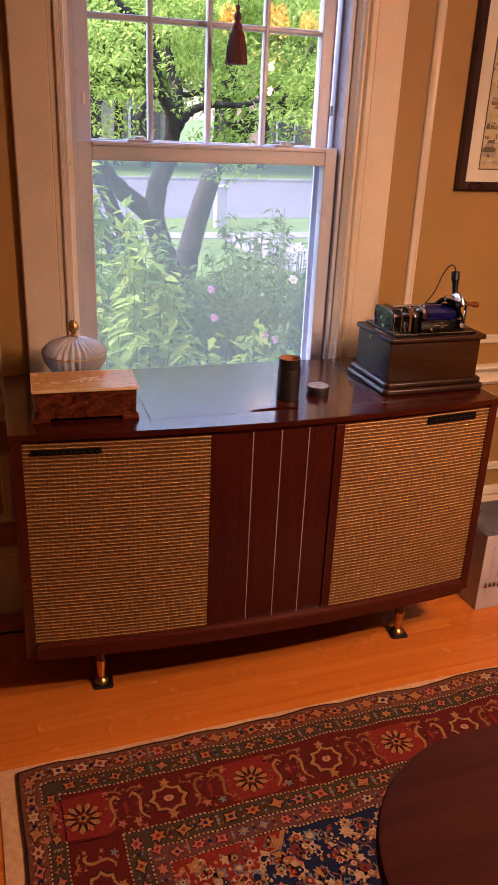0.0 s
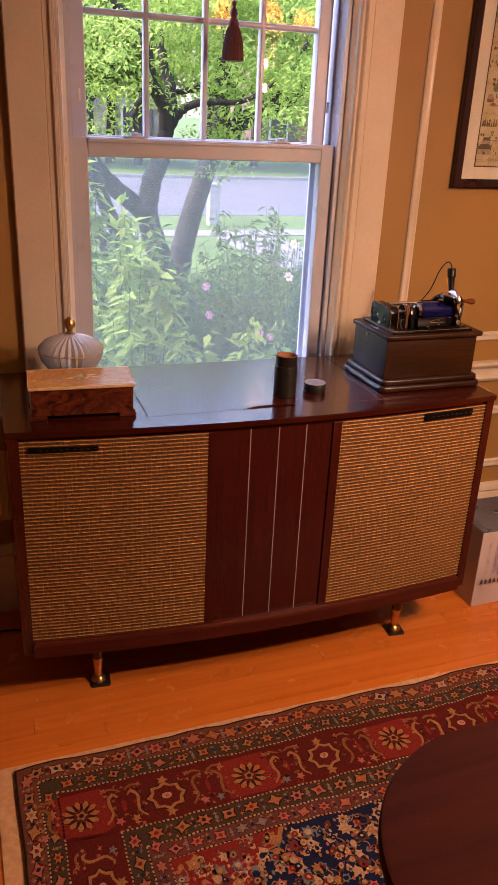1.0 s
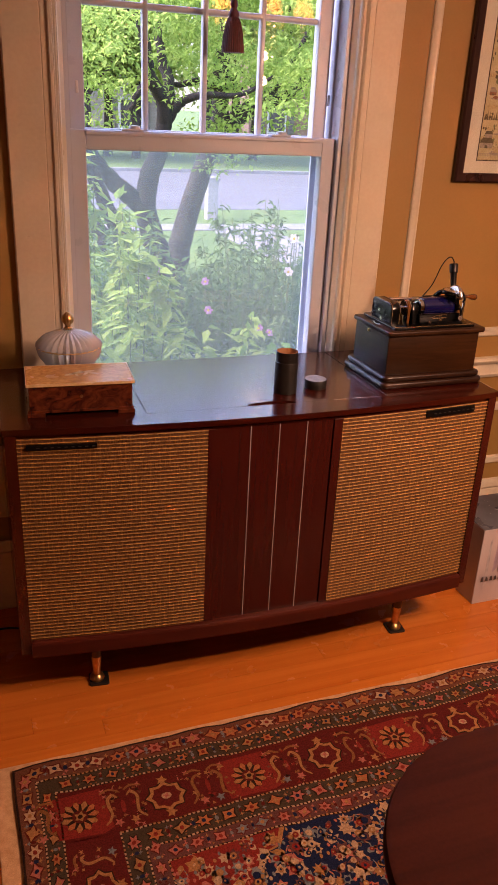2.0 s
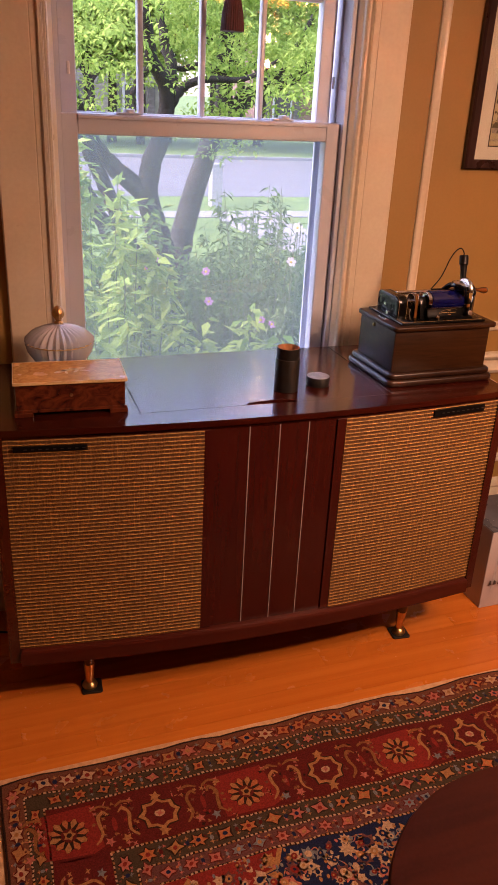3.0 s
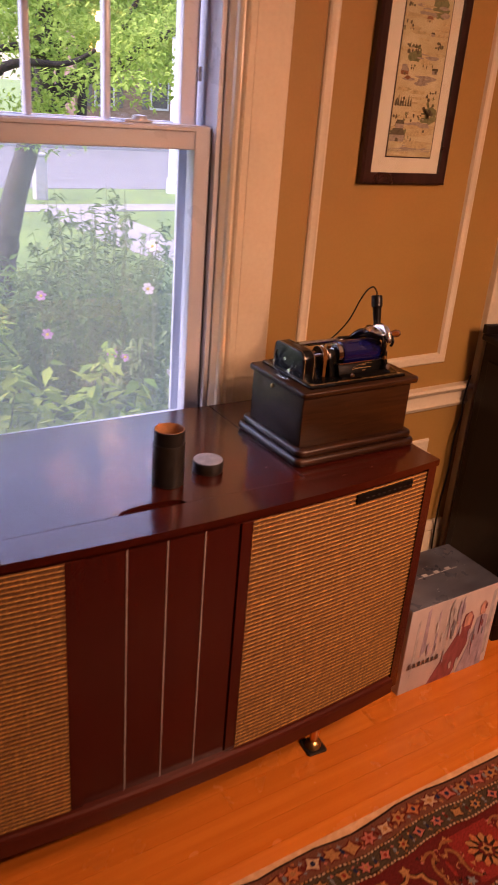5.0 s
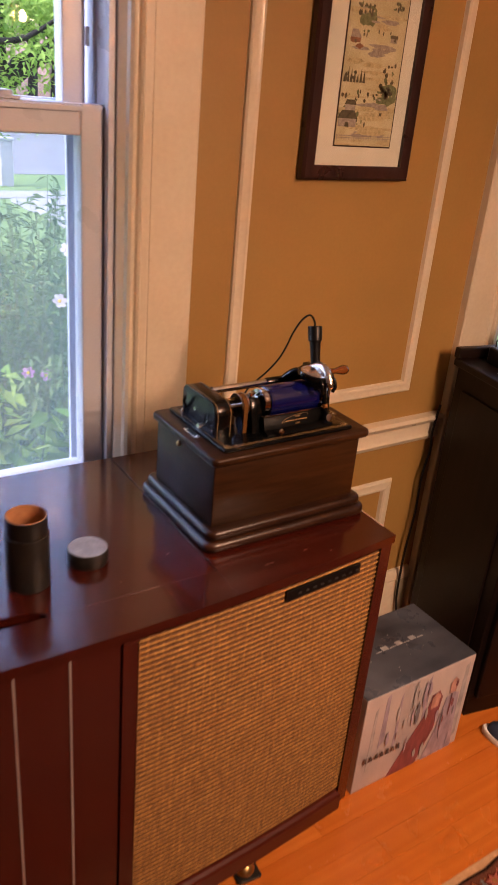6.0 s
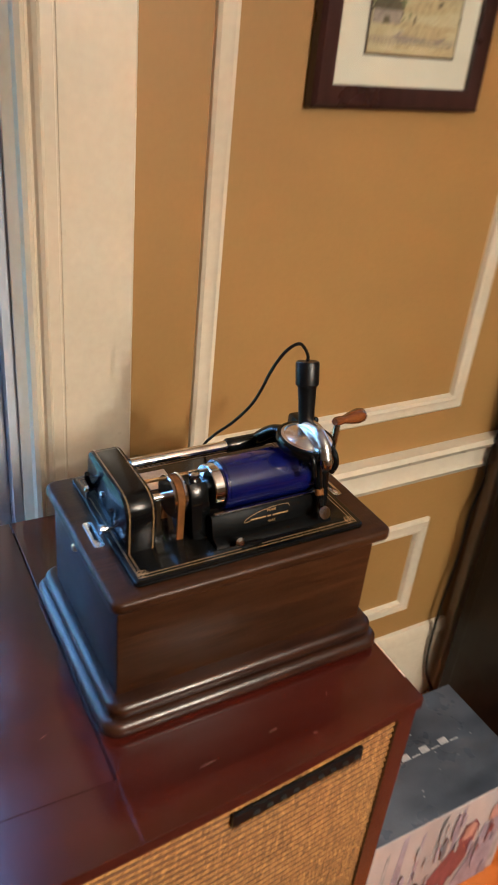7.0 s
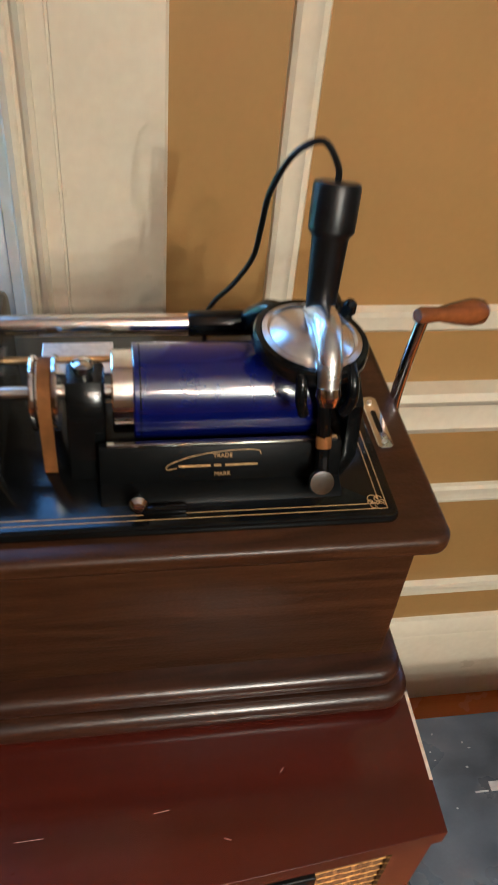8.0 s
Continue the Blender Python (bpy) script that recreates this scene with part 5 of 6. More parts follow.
# ---- on and by the wall ----
def framed_picture():
    X0p, X1p, Z0p, Z1p = 1.518, 1.820, 1.390, 2.150
    f = thing("framed_picture", pose((X0p + X1p) / 2, WALL, Z0p), "tall framed watercolour of a village landscape in a cream mat", "picture")
    w, h = (X1p - X0p) / 2, Z1p - Z0p
    prof = [(0.0, 0.003), (0.0, 0.019), (0.2, 0.024), (0.8, 0.0235), (1.0, 0.0215), (1.0, 0.003)]
    part("frame", picture_mould(-w, w, 0, h, 0, 0.030, prof), M_FRAME, f, smooth=30)
    part("mat", box(-w + 0.029, w - 0.029, -0.014, -0.004, 0.029, h - 0.029), M_MAT, f)
    a0, a1, b0, b1 = -0.070, 0.085, 0.071, h - 0.075
    part("print_border", box(a0 - 0.003, a1 + 0.003, -0.0148, -0.0141, b0 - 0.003, b1 + 0.003), M_FRAME, f)
    art = part("painting", box(a0, a1, -0.0156, -0.0149, b0, b1), M_PAPER, f, "beige village landscape in watercolour")
    rnd = random.Random(4)
    layers = [bmesh.new() for _ in M_INK]

    def blob(x, z, rx, rz, ink, n=11, lift=0.0):
        pts = [(x + rx * math.cos(math.tau * k / n) * rnd.uniform(0.75, 1.15), z + rz * math.sin(math.tau * k / n) * rnd.uniform(0.75, 1.15)) for k in range(n)]
        pts = [(min(a1, max(a0, p)), min(b1, max(b0, q))) for p, q in pts]
        own = layers[ink]
        own.faces.new([own.verts.new((p, -0.0158 - 0.00012 * ink - lift, q)) for p, q in pts])

    def house(x, z, s, ink):
        for q in ([(-1, 0), (1, 0), (1, 0.9), (-1, 0.9)], [(-1.15, 0.9), (1.15, 0.9), (0.8, 1.6), (-0.8, 1.6)]):
            own = layers[ink if q[2][1] < 1 else (1 if ink != 1 else 4)]
            own.faces.new([own.verts.new((x + s * p, -0.0164 - (0.0002 if q[2][1] > 1 else 0), z + s * r)) for p, r in q])
    H = b1 - b0
    # soft ground washes, then hills, water lines, trees and roofs from the foot to the sky
    for _ in range(60):
        blob(rnd.uniform(a0, a1), b0 + rnd.uniform(0.0, 0.86) * H, rnd.uniform(0.015, 0.05), rnd.uniform(0.002, 0.007), 3, 16, rnd.uniform(0, 0.00008))
    for z, n in ((0.05, 5), (0.14, 3), (0.30, 6), (0.40, 5), (0.56, 8), (0.63, 5), (0.70, 9), (0.80, 9), (0.92, 9)):
        for _ in range(n):
            blob(rnd.uniform(a0 + 0.02, a1 - 0.02), b0 + H * (z + rnd.uniform(-0.02, 0.02)), rnd.uniform(0.010, 0.032), rnd.uniform(0.002, 0.007), 1, 18, rnd.uniform(0, 0.0001))
    for x, z, rx, rz in ((0.055, 0.17, 0.03, 0.022), (-0.045, 0.10, 0.032, 0.016), (0.045, 0.58, 0.03, 0.026), (-0.03, 0.74, 0.045, 0.022), (0.05, 0.76, 0.03, 0.014), (-0.02, 0.40, 0.024, 0.022)):
        blob(x, b0 + H * z, rx, rz, 0, 20)
    for cx, cz, n, sp in ((-0.03, 0.42, 26, 0.028), (0.055, 0.44, 12, 0.016), (-0.05, 0.22, 12, 0.018), (0.0, 0.69, 22, 0.065), (0.02, 0.76, 14, 0.05), (0.0, 0.16, 16, 0.065), (0.01, 0.35, 14, 0.06), (0.0, 0.87, 16, 0.06), (-0.05, 0.58, 5, 0.014), (0.03, 0.65, 10, 0.04), (0.05, 0.25, 7, 0.02), (0.0, 0.08, 8, 0.06), (-0.04, 0.50, 8, 0.03)):
        for _ in range(n):
            blob(cx + rnd.uniform(-sp, sp), b0 + H * cz + rnd.uniform(-0.45, 0.45) * min(sp, 0.02), rnd.uniform(0.0016, 0.0040), rnd.uniform(0.002, 0.006), rnd.choice((0, 4, 4)), 9, rnd.uniform(0.0001, 0.0003))
    for x, z, rx, rz in ((-0.05, 0.33, 0.012, 0.009), (-0.035, 0.31, 0.010, 0.005)):
        blob(x, b0 + H * z, rx, rz, 2, 16)
    for x, z, s, ink in ((0.0, 0.53, 0.010, 3), (-0.05, 0.335, 0.009, 2), (0.03, 0.47, 0.006, 1), (-0.04, 0.11, 0.014, 1), (0.055, 0.33, 0.009, 1), (0.05, 0.83, 0.006, 1)):
        house(x, b0 + H * z, s, ink)
    # a row of firs, two barns, a broad tree and a fence near the foot
    def flat(pts, ink, lift):
        own = layers[ink]
        own.faces.new([own.verts.new((p, -0.0166 - lift, b0 + H * q)) for p, q in pts])
    for k in range(7):
        x, t = -0.064 + 0.0085 * k, 0.030 + 0.006 * ((k * 3) % 4)
        flat([(x - 0.0038, 0.200), (x + 0.0038, 0.200), (x, 0.200 + t)], 4, 0.0002)
    for x, z, s, ink, roof in ((-0.044, 0.060, 0.024, 1, 4), (0.046, 0.100, 0.017, 3, 1), (-0.048, 0.320, 0.013, 2, 1), (0.012, 0.520, 0.010, 3, 2)):
        flat([(x - s, z), (x + s, z), (x + s, z + 1.1 * s), (x - s, z + 1.1 * s)], ink, 0.0003)
        flat([(x - 1.15 * s, z + 1.1 * s), (x + 1.15 * s, z + 1.1 * s), (x + 0.7 * s, z + 2.2 * s), (x - 0.7 * s, z + 2.2 * s)], roof, 0.0004)
        flat([(x - 0.25 * s, z), (x + 0.15 * s, z), (x + 0.15 * s, z + 0.6 * s), (x - 0.25 * s, z + 0.6 * s)], 4, 0.0005)
    for k in range(26):
        blob(0.052 + rnd.gauss(0, 0.012), b0 + H * (0.185 + rnd.gauss(0, 0.018)), rnd.uniform(0.003, 0.006), rnd.uniform(0.003, 0.006), rnd.choice((0, 4)), 9, 0.0008)
    for k in range(22):
        x = -0.068 + 0.0068 * k
        flat([(x, 0.018), (x + 0.0012, 0.018), (x + 0.0012, 0.036), (x, 0.036)], 1, 0.0003)
    for z in (0.024, 0.031):
        flat([(a0 + 0.001, z), (a1 - 0.001, z), (a1 - 0.001, z + 0.002), (a0 + 0.001, z + 0.002)], 1, 0.0004)
    for b, mt, word in zip(layers, M_INK, ("foliage", "grey_wash", "red_wash", "ochre_wash", "dark_wash")):
        part(word, b, mt, art)
    g = part("picture_glass", box(-w + 0.029, w - 0.029, -0.0205, -0.0190, 0.029, h - 0.029), M_PANE, f)
    g.visible_shadow = False


framed_picture()


def shade_tassel():
    t = thing("shade_tassel", pose(0.724, 2.245, 1.722), "dark red silk tassel hanging before the window", "tassel")
    part("string", tube([(0, 0, 0.14), (0, 0, 0.48)], 0.0016, 6), M_TASSEL, t)
    part("head", lathe([(0.0, 0.150), (0.006, 0.147), (0.007, 0.140), (0.004, 0.134), (0.009, 0.126), (0.011, 0.116), (0.008, 0.108), (0.013, 0.100), (0.0155, 0.092), (0.013, 0.086)], n=24), M_TASSEL, t, smooth=50)
    part("skirt", lathe([(0.013, 0.088), (0.020, 0.075), (0.0265, 0.045), (0.030, 0.012), (0.0305, 0.0), (0.026, 0.002), (0.0, 0.004)], n=96, flute=0.035, flutes=32), M_TASSEL, t, smooth=50)


shade_tassel()
cords = thing("blind_cord", pose(0.241, 2.245, 0.90), "pair of thin white blind cords hanging by the window", "cord")
for dx in (-0.004, 0.005):
    part("cord", tube([(dx * 1.3, 0, 1.3), (dx, 0.001, 0.5), (dx * 0.8, 0, 0.0)], 0.0015, 6), M_CORD, cords)


def carton():
    c = thing("toy_carton", pose(1.735, 1.966, 0), "printed cardboard toy carton, pale sides and slate-blue top", "carton")
    x, y, h = 0.182, 0.116, 0.300
    part("body", box(-x, x, -y, y, 0.0, h - 0.002, 0.002), M_CARTON, c)
    top = part("top_flap", box(-x + 0.0005, x - 0.0005, -y + 0.0005, y - 0.0005, h - 0.002, h, 0.0008), M_CARTON_TOP, c, "slate-blue printed top")
    rnd = random.Random(8)
    # title and speckles as plain bars
    for k in range(7):
        part("title_bar", box(-0.055 + 0.0235 * k, -0.055 + 0.0235 * k + 0.019, 0.001, 0.0035 + 0.011 * (k % 2), h, h + 0.0006), M_PRINTS[4], top)
    for k in range(24):
        a, b = rnd.uniform(-x + 0.02, x - 0.03), rnd.uniform(-y + 0.02, y - 0.02)
        part("speckle", box(a, a + rnd.uniform(0.0015, 0.004), b, b + rnd.uniform(0.0015, 0.003), h, h + 0.0004), M_PRINTS[4], top)
    def patch(name, pts, ink, d):
        q = prism(pts, 0, 0.0005)
        bmesh.ops.transform(q, matrix=Matrix(((1, 0, 0, 0), (0, 0, -1, -y - d), (0, 1, 0, 0), (0, 0, 0, 1))), verts=q.verts)
        part(name, q, M_PRINTS[ink], c)
    for a, w, h0, h1, ink in ((-0.15, 0.012, 0.06, 0.26, 4), (-0.12, 0.018, 0.12, 0.29, 1), (-0.07, 0.010, 0.10, 0.27, 1), (-0.03, 0.02, 0.16, 0.29, 4), (0.02, 0.012, 0.12, 0.29, 1), (0.15, 0.02, 0.02, 0.28, 4)):
        patch("print_streak", [(a, h0), (a + w, h0 + 0.02), (a + w * 0.8, h1), (a + 0.2 * w, h1 - 0.01)], ink, 0.0001)
    patch("print_patch", [(-0.07, 0.0), (0.03, 0.0), (0.075, 0.10), (0.085, 0.20), (0.07, 0.225), (0.045, 0.22), (0.035, 0.17), (-0.01, 0.10)], 0, 0.0008)
    patch("print_patch", [(0.05, 0.0), (0.16, 0.0), (0.15, 0.10), (0.145, 0.19), (0.125, 0.20), (0.10, 0.19), (0.085, 0.10)], 1, 0.0014)
    patch("print_patch", [(0.045, 0.175), (0.072, 0.175), (0.076, 0.21), (0.06, 0.225), (0.046, 0.21)], 5, 0.0021)
    patch("print_patch", [(0.108, 0.20), (0.13, 0.20), (0.135, 0.235), (0.12, 0.25), (0.106, 0.235)], 5, 0.0021)
    for k in range(34):
        a, b, w, t = rnd.uniform(-x + 0.02, x - 0.03), rnd.uniform(0.02, 0.26), rnd.uniform(0.0025, 0.007), rnd.uniform(0.015, 0.05)
        if a < -0.03 and b < 0.13:
            continue
        blot = [(a + w * rnd.uniform(0.7, 1.1) * math.cos(math.tau * q / 9), b + t * rnd.uniform(0.6, 1.1) * math.sin(math.tau * q / 9)) for q in range(9)]
        patch("print_blot", [(min(x - 0.004, max(-x + 0.004, p)), min(h - 0.006, max(0.004, r))) for p, r in blot], rnd.choice((1, 4, 4, 4, 1, 2) if a < 0.05 else (0, 1, 2, 4, 0, 1)), 0.0026 + 0.00004 * k)
    for k in range(7):
        patch("title_bar", [(-0.165 + 0.018 * k, 0.093), (-0.153 + 0.018 * k, 0.093), (-0.156 + 0.018 * k, 0.111 - 0.004 * (k % 2)), (-0.162 + 0.018 * k, 0.112)], 3, 0.0048)


carton()


def dark_cabinet():
    c = thing("dark_cabinet", pose(2.045, 2.225, 0, 0, 0, -11.5), "tall black-brown wooden cabinet standing against the wall", "cabinet")
    part("body", box(0.012, 0.95, -0.335, -0.012, 0.075, 0.935, 0.003), M_CAB, c)
    part("top", box(0.0, 0.962, -0.352, -0.004, 0.935, 0.955, 0.004), M_CAB, c)
    part("back_ledge", box(0.0, 0.962, -0.022, 0.0, 0.955, 0.985, 0.004), M_CAB, c)
    part("plinth", box(0.030, 0.93, -0.32, -0.03, 0.0, 0.075, 0.002), M_CAB, c)
    part("side_panel", box(0.006, 0.0122, -0.295, -0.05, 0.14, 0.88, 0.0025), M_CAB, c)
    for k in range(2):
        d = part("door", box(0.03 + 0.455 * k, 0.475 + 0.455 * k, -0.352, -0.3355, 0.09, 0.92, 0.003), M_CAB, c)
        part("knob", lathe([(0.006, 0), (0.006, 0.01), (0.012, 0.014), (0.011, 0.022), (0, 0.024)], (0.445 + 0.06 * k, -0.352, 0.56), Matrix.Rotation(radians(90), 4, "X"), 16), M_BRASS, d)


dark_cabinet()
dev = thing("black_device", pose(2.125, 2.125, 0.955, 0, 0, -11), "small black electronic box with a cable on the cabinet", "device")
part("case", box(-0.035, 0.035, -0.03, 0.03, 0.0, 0.045, 0.006), M_RUBBER, dev)
part("cable", tube(spline([(-0.02, 0.02, 0.043), (-0.01, 0.03, 0.060), (0.02, 0.03, 0.068), (0.06, 0.0, 0.060), (0.09, -0.02, 0.045)], 5), 0.0022, 6), M_RUBBER, dev)
spk = thing("small_speaker", pose(2.205, 2.085, 0.955, 0, 0, -11), "black upright loudspeaker standing on the cabinet", "speaker")
part("case", box(-0.035, 0.045, -0.05, 0.05, 0.0, 0.10, 0.006), M_RUBBER, spk)
tagged(part("paper_sheet", box(2.055, 2.125, 1.985, 2.085, 0.9552, 0.9565), M_WHITE), "white sheet of paper on the cabinet top", "paper")
cable = thing("wall_cable", pose(2.075, 2.262, 0), "dark cable hanging down the wall beside the cabinet", "cable")
part("cord", tube(spline([(0.0, 0.0, 0.80), (-0.012, 0.0, 0.72), (-0.004, 0.002, 0.66), (-0.02, 0, 0.58), (-0.018, 0, 0.46), (-0.03, 0, 0.30), (-0.02, 0, 0.12), (0.03, -0.01, 0.006)], 5), 0.0035, 8), M_RUBBER, cable)
shoe = thing("slip_on_shoe", pose(2.06, 1.72, 0, 0, 0, 20), "white-soled navy cloth shoe on the floor", "shoe")
part("sole", prism([(0.045 * math.cos(t) * (1.0 if math.sin(t) < 0 else 0.9), 0.13 * math.sin(t)) for t in [math.tau * k / 28 for k in range(28)]], 0.0, 0.022, 0.005), M_WHITE, shoe, smooth=40)
part("upper", lathe([(0.042, 0.022), (0.040, 0.04), (0.030, 0.058), (0.012, 0.066), (0, 0.067)], (0, 0, 0), Matrix.Diagonal((1, 2.8, 1, 1)), 28), M_NAVY, shoe, smooth=50)
lead = thing("floor_lead", pose(0, 0, 0), "black power lead lying on the floor behind the console", "cable")
part("cord", tube(spline([(-0.45, 2.20, 0.004), (-0.20, 2.13, 0.004), (-0.02, 2.16, 0.004), (0.12, 2.12, 0.004), (0.3, 2.2, 0.004)], 8), 0.0035, 8), M_RUBBER, lead)
lead2 = thing("floor_lead", pose(0, 0, 0), "black power lead lying on the floor beside the carton", "cable")
part("cord", tube(spline([(1.2, 2.2, 0.004), (1.36, 2.02, 0.004), (1.44, 2.05, 0.004), (1.50, 2.16, 0.004), (1.7, 2.21, 0.004), (1.95, 2.2, 0.004)], 8), 0.0045, 8), M_RUBBER, lead2)

# ---- the table ----
def dining_table():
    t = thing("dining_table", pose(0, 0, 0), "dark polished wooden dining table with rounded corners", "table")
    part("tabletop", prism(rounded(0.36, 2.55, -0.50, 0.674, 0.232, 14), 0.722, 0.75, 0.008), M_TABLE, t, smooth=40)
    part("apron", prism(rounded(0.48, 2.43, -0.38, 0.55, 0.16, 8), 0.64, 0.722), M_TABLE, t)
    for x, y in ((0.6, 0.42), (0.6, -0.25), (2.3, 0.42), (2.3, -0.25)):
        part("leg", lathe([(0.035, 0.72), (0.035, 0.6), (0.024, 0.57), (0.034, 0.5), (0.022, 0.06), (0.028, 0.03), (0.02, 0.009)], (x, y, 0)), M_TABLE, t, smooth=40)


dining_table()


def chandelier():
    x, y, z = CHANDELIER
    c = thing("chandelier", pose(x, y, z), "brass chandelier with lit candle bulbs above the table", "chandelier")
    part("stem", lathe([(0.006, CEILING - z), (0.006, 0.10), (0.025, 0.06), (0.035, 0.0), (0.02, -0.05), (0.004, -0.08)]), M_BRASS, c, smooth=40)
    bulb = glow("lit_bulb", (1.0, 0.62, 0.28), 40.0)
    for bx, by, _ in BULBS:
        part("arm", tube(spline([(0.2 * bx, 0.2 * by, 0.0), (0.6 * bx, 0.6 * by, -0.05), (bx, by, 0.02)], 6), 0.005), M_BRASS, c)
        cd = part("candle", lathe([(0.028, 0.018), (0.03, 0.024), (0.011, 0.026), (0.011, 0.095)], (bx, by, 0)), M_TRIM, c)
        gl = part("bulb", lathe([(0.006, 0.095), (0.014, 0.115), (0.013, 0.135), (0.004, 0.160), (0, 0.163)], (bx, by, 0), n=14), bulb, cd)
        gl.visible_shadow = False
        part("shade", lathe([(0.066, 0.092), (0.036, 0.205)], (bx, by, 0), n=28, caps=False), M_SHADE, cd, "small pleated amber lampshade", smooth=60)
    # bare bulbs on the lower tier, among glass drops
    part("lower_stem", lathe([(0.004, -0.07), (0.005, -0.16), (0.012, -0.20), (0.004, -0.225), (0, -0.23)], n=16), M_BRASS, c, smooth=40)
    for bx, by, bz in LOW_BULBS:
        holder = part("bulb_holder", tube([(0, 0, bz + 0.03), (0.5 * bx, 0.5 * by, bz + 0.035), (bx, by, bz + 0.02)], 0.005, 8), M_BRASS, c)
        gl = part("bulb", lathe([(0.0, -0.022), (0.010, -0.018), (0.015, -0.004), (0.010, 0.014), (0.006, 0.022)], (bx, by, bz), n=14), bulb, holder, "bare lit bulb")
        gl.visible_shadow = False
        for k in range(6):
            a = math.tau * k / 6
            drop = part("glass_drop", lathe([(0.0, -0.016), (0.006, -0.008), (0.0, 0.012)], (bx + 0.045 * math.cos(a), by + 0.045 * math.sin(a), bz - 0.005 * (k % 2)), n=8), M_CUT_GLASS, holder)
            drop.visible_shadow = False


chandelier()

# ---- the rug ----
def pile(name, c):
    return surface("rug_" + name, tuple(0.62 * v for v in c), tuple(1.3 * v for v in c), 0.95, scale=(260, 260, 260), detail=3, contrast=(0.25, 0.75), bump=0.6, fine=900, fine_mix=0.55, ior=1.12)


RUG_COLOURS = dict(black=(0.024, 0.012, 0.009), brown=(0.125, 0.048, 0.028), green=(0.050, 0.036, 0.023), red=(0.18, 0.022, 0.015), maroon=(0.088, 0.013, 0.010), navy=(0.011, 0.015, 0.042),
                   gold=(0.30, 0.145, 0.050), cream=(0.38, 0.25, 0.145), rose=(0.34, 0.11, 0.075), orange=(0.34, 0.12, 0.040), slate=(0.14, 0.15, 0.155), ochre=(0.20, 0.085, 0.028), plum=(0.10, 0.040, 0.035))
RUG_KEYS = list(RUG_COLOURS)
M_RUG = [pile(k, RUG_COLOURS[k]) for k in RUG_KEYS]
M_PAD = surface("tan_rug_felt", (0.45, 0.26, 0.12), (0.55, 0.34, 0.18), 0.95, scale=(60, 60, 60), bump=0.5, fine=600, fine_mix=0.4)
RX0, RX1, RY0, RY1 = -0.038, 2.50, -1.25, 1.543


class Pattern:
    """Flat coloured pile figures, laid in thin layers; mapped to the four sides of the rug."""

    def __init__(self):
        self.v, self.f, self.m = [], [], []

    def put(self, pts, key, layer):
        n = len(self.v)
        for x, y in pts:
            w = 0.004 * noise.noise((x * 5, y * 5, 1.0)) + 0.0022 * noise.noise((x * 70, y * 70, 3.0))
            self.v.append((x + w, y + (0.005 * noise.noise((x * 4, y * 4, 7.0)) + 0.010 * noise.noise((x * 11, y * 3, 4.0))) + 0.0022 * noise.noise((x * 70, y * 70, 9.0)), 0.0080 + 0.00035 * layer))
        self.f.append(list(range(n, n + len(pts))))
        self.m.append(RUG_KEYS.index(key))

    def build(self, name, parent, label=""):
        me = bpy.data.meshes.new(name)
        me.from_pydata(self.v, [], self.f)
        for mt in M_RUG:
            me.materials.append(mt)
        me.polygons.foreach_set("material_index", self.m)
        ob = new(name, me)
        ob.parent = parent
        return tagged(ob, label)


SIDES = []
for side in range(4):
    if side == 0:
        SIDES.append((RX1 - RX0, lambda s, d: (RX0 + s, RY1 - d), 0.84))
    elif side == 1:
        SIDES.append((RY1 - RY0, lambda s, d: (RX0 + 0.84 * d, RY1 - s), 1.0))
    elif side == 2:
        SIDES.append((RX1 - RX0, lambda s, d: (RX0 + s, RY0 + d), 0.84))
    else:
        SIDES.append((RY1 - RY0, lambda s, d: (RX1 - 0.84 * d, RY1 - s), 1.0))


def figure(p, place, s, d, pts, key, layer):
    p.put([place(s + a, d + b) for a, b in pts], key, layer)


def star(n, r1, r2, turn=0.0):
    return [((r1 if k % 2 == 0 else r2) * math.cos(turn + math.pi * k / n), (r1 if k % 2 == 0 else r2) * math.sin(turn + math.pi * k / n)) for k in range(2 * n)]


def oval(rx, ry, n=12, cx=0.0, cy=0.0):
    return [(cx + rx * math.cos(math.tau * k / n), cy + ry * math.sin(math.tau * k / n)) for k in range(n)]


def petal(r0, r1, w, a):
    ca, sa = math.cos(a), math.sin(a)
    return [(x * ca - y * sa, x * sa + y * ca) for x, y in ((r0, 0), (0.35 * r0 + 0.65 * r1, w), (r1, 0.35 * w), (r1, -0.35 * w), (0.35 * r0 + 0.65 * r1, -w))]


def scroll(pts, w):
    out_a, out_b = [], []
    line = spline([(x, y, 0) for x, y in pts], 5)
    for i, q in enumerate(line):
        d = (line[min(i + 1, len(line) - 1)] - line[max(i - 1, 0)]).normalized()
        k = w * (0.35 + 0.65 * math.sin(math.pi * (i + 1) / (len(line) + 1)))
        out_a.append((q.x - d.y * k, q.y + d.x * k))
        out_b.append((q.x + d.y * k, q.y - d.x * k))
    return [(out_a[i], out_a[i + 1], out_b[i + 1], out_b[i]) for i in range(len(line) - 1)]


def rosette(p, place, s, d, r):
    figure(p, place, s, d, star(11, r, 0.80 * r), "black", 3)
    for k in range(11):
        figure(p, place, s, d, petal(0.36 * r, 0.96 * r, 0.165 * r, math.tau * k / 11), "gold" if k % 2 else "orange", 4)
    figure(p, place, s, d, oval(0.40 * r, 0.40 * r), "maroon", 5)
    figure(p, place, s, d, star(5, 0.33 * r, 0.2 * r), "gold", 6)
    figure(p, place, s, d, oval(0.14 * r, 0.14 * r, 8), "black", 7)


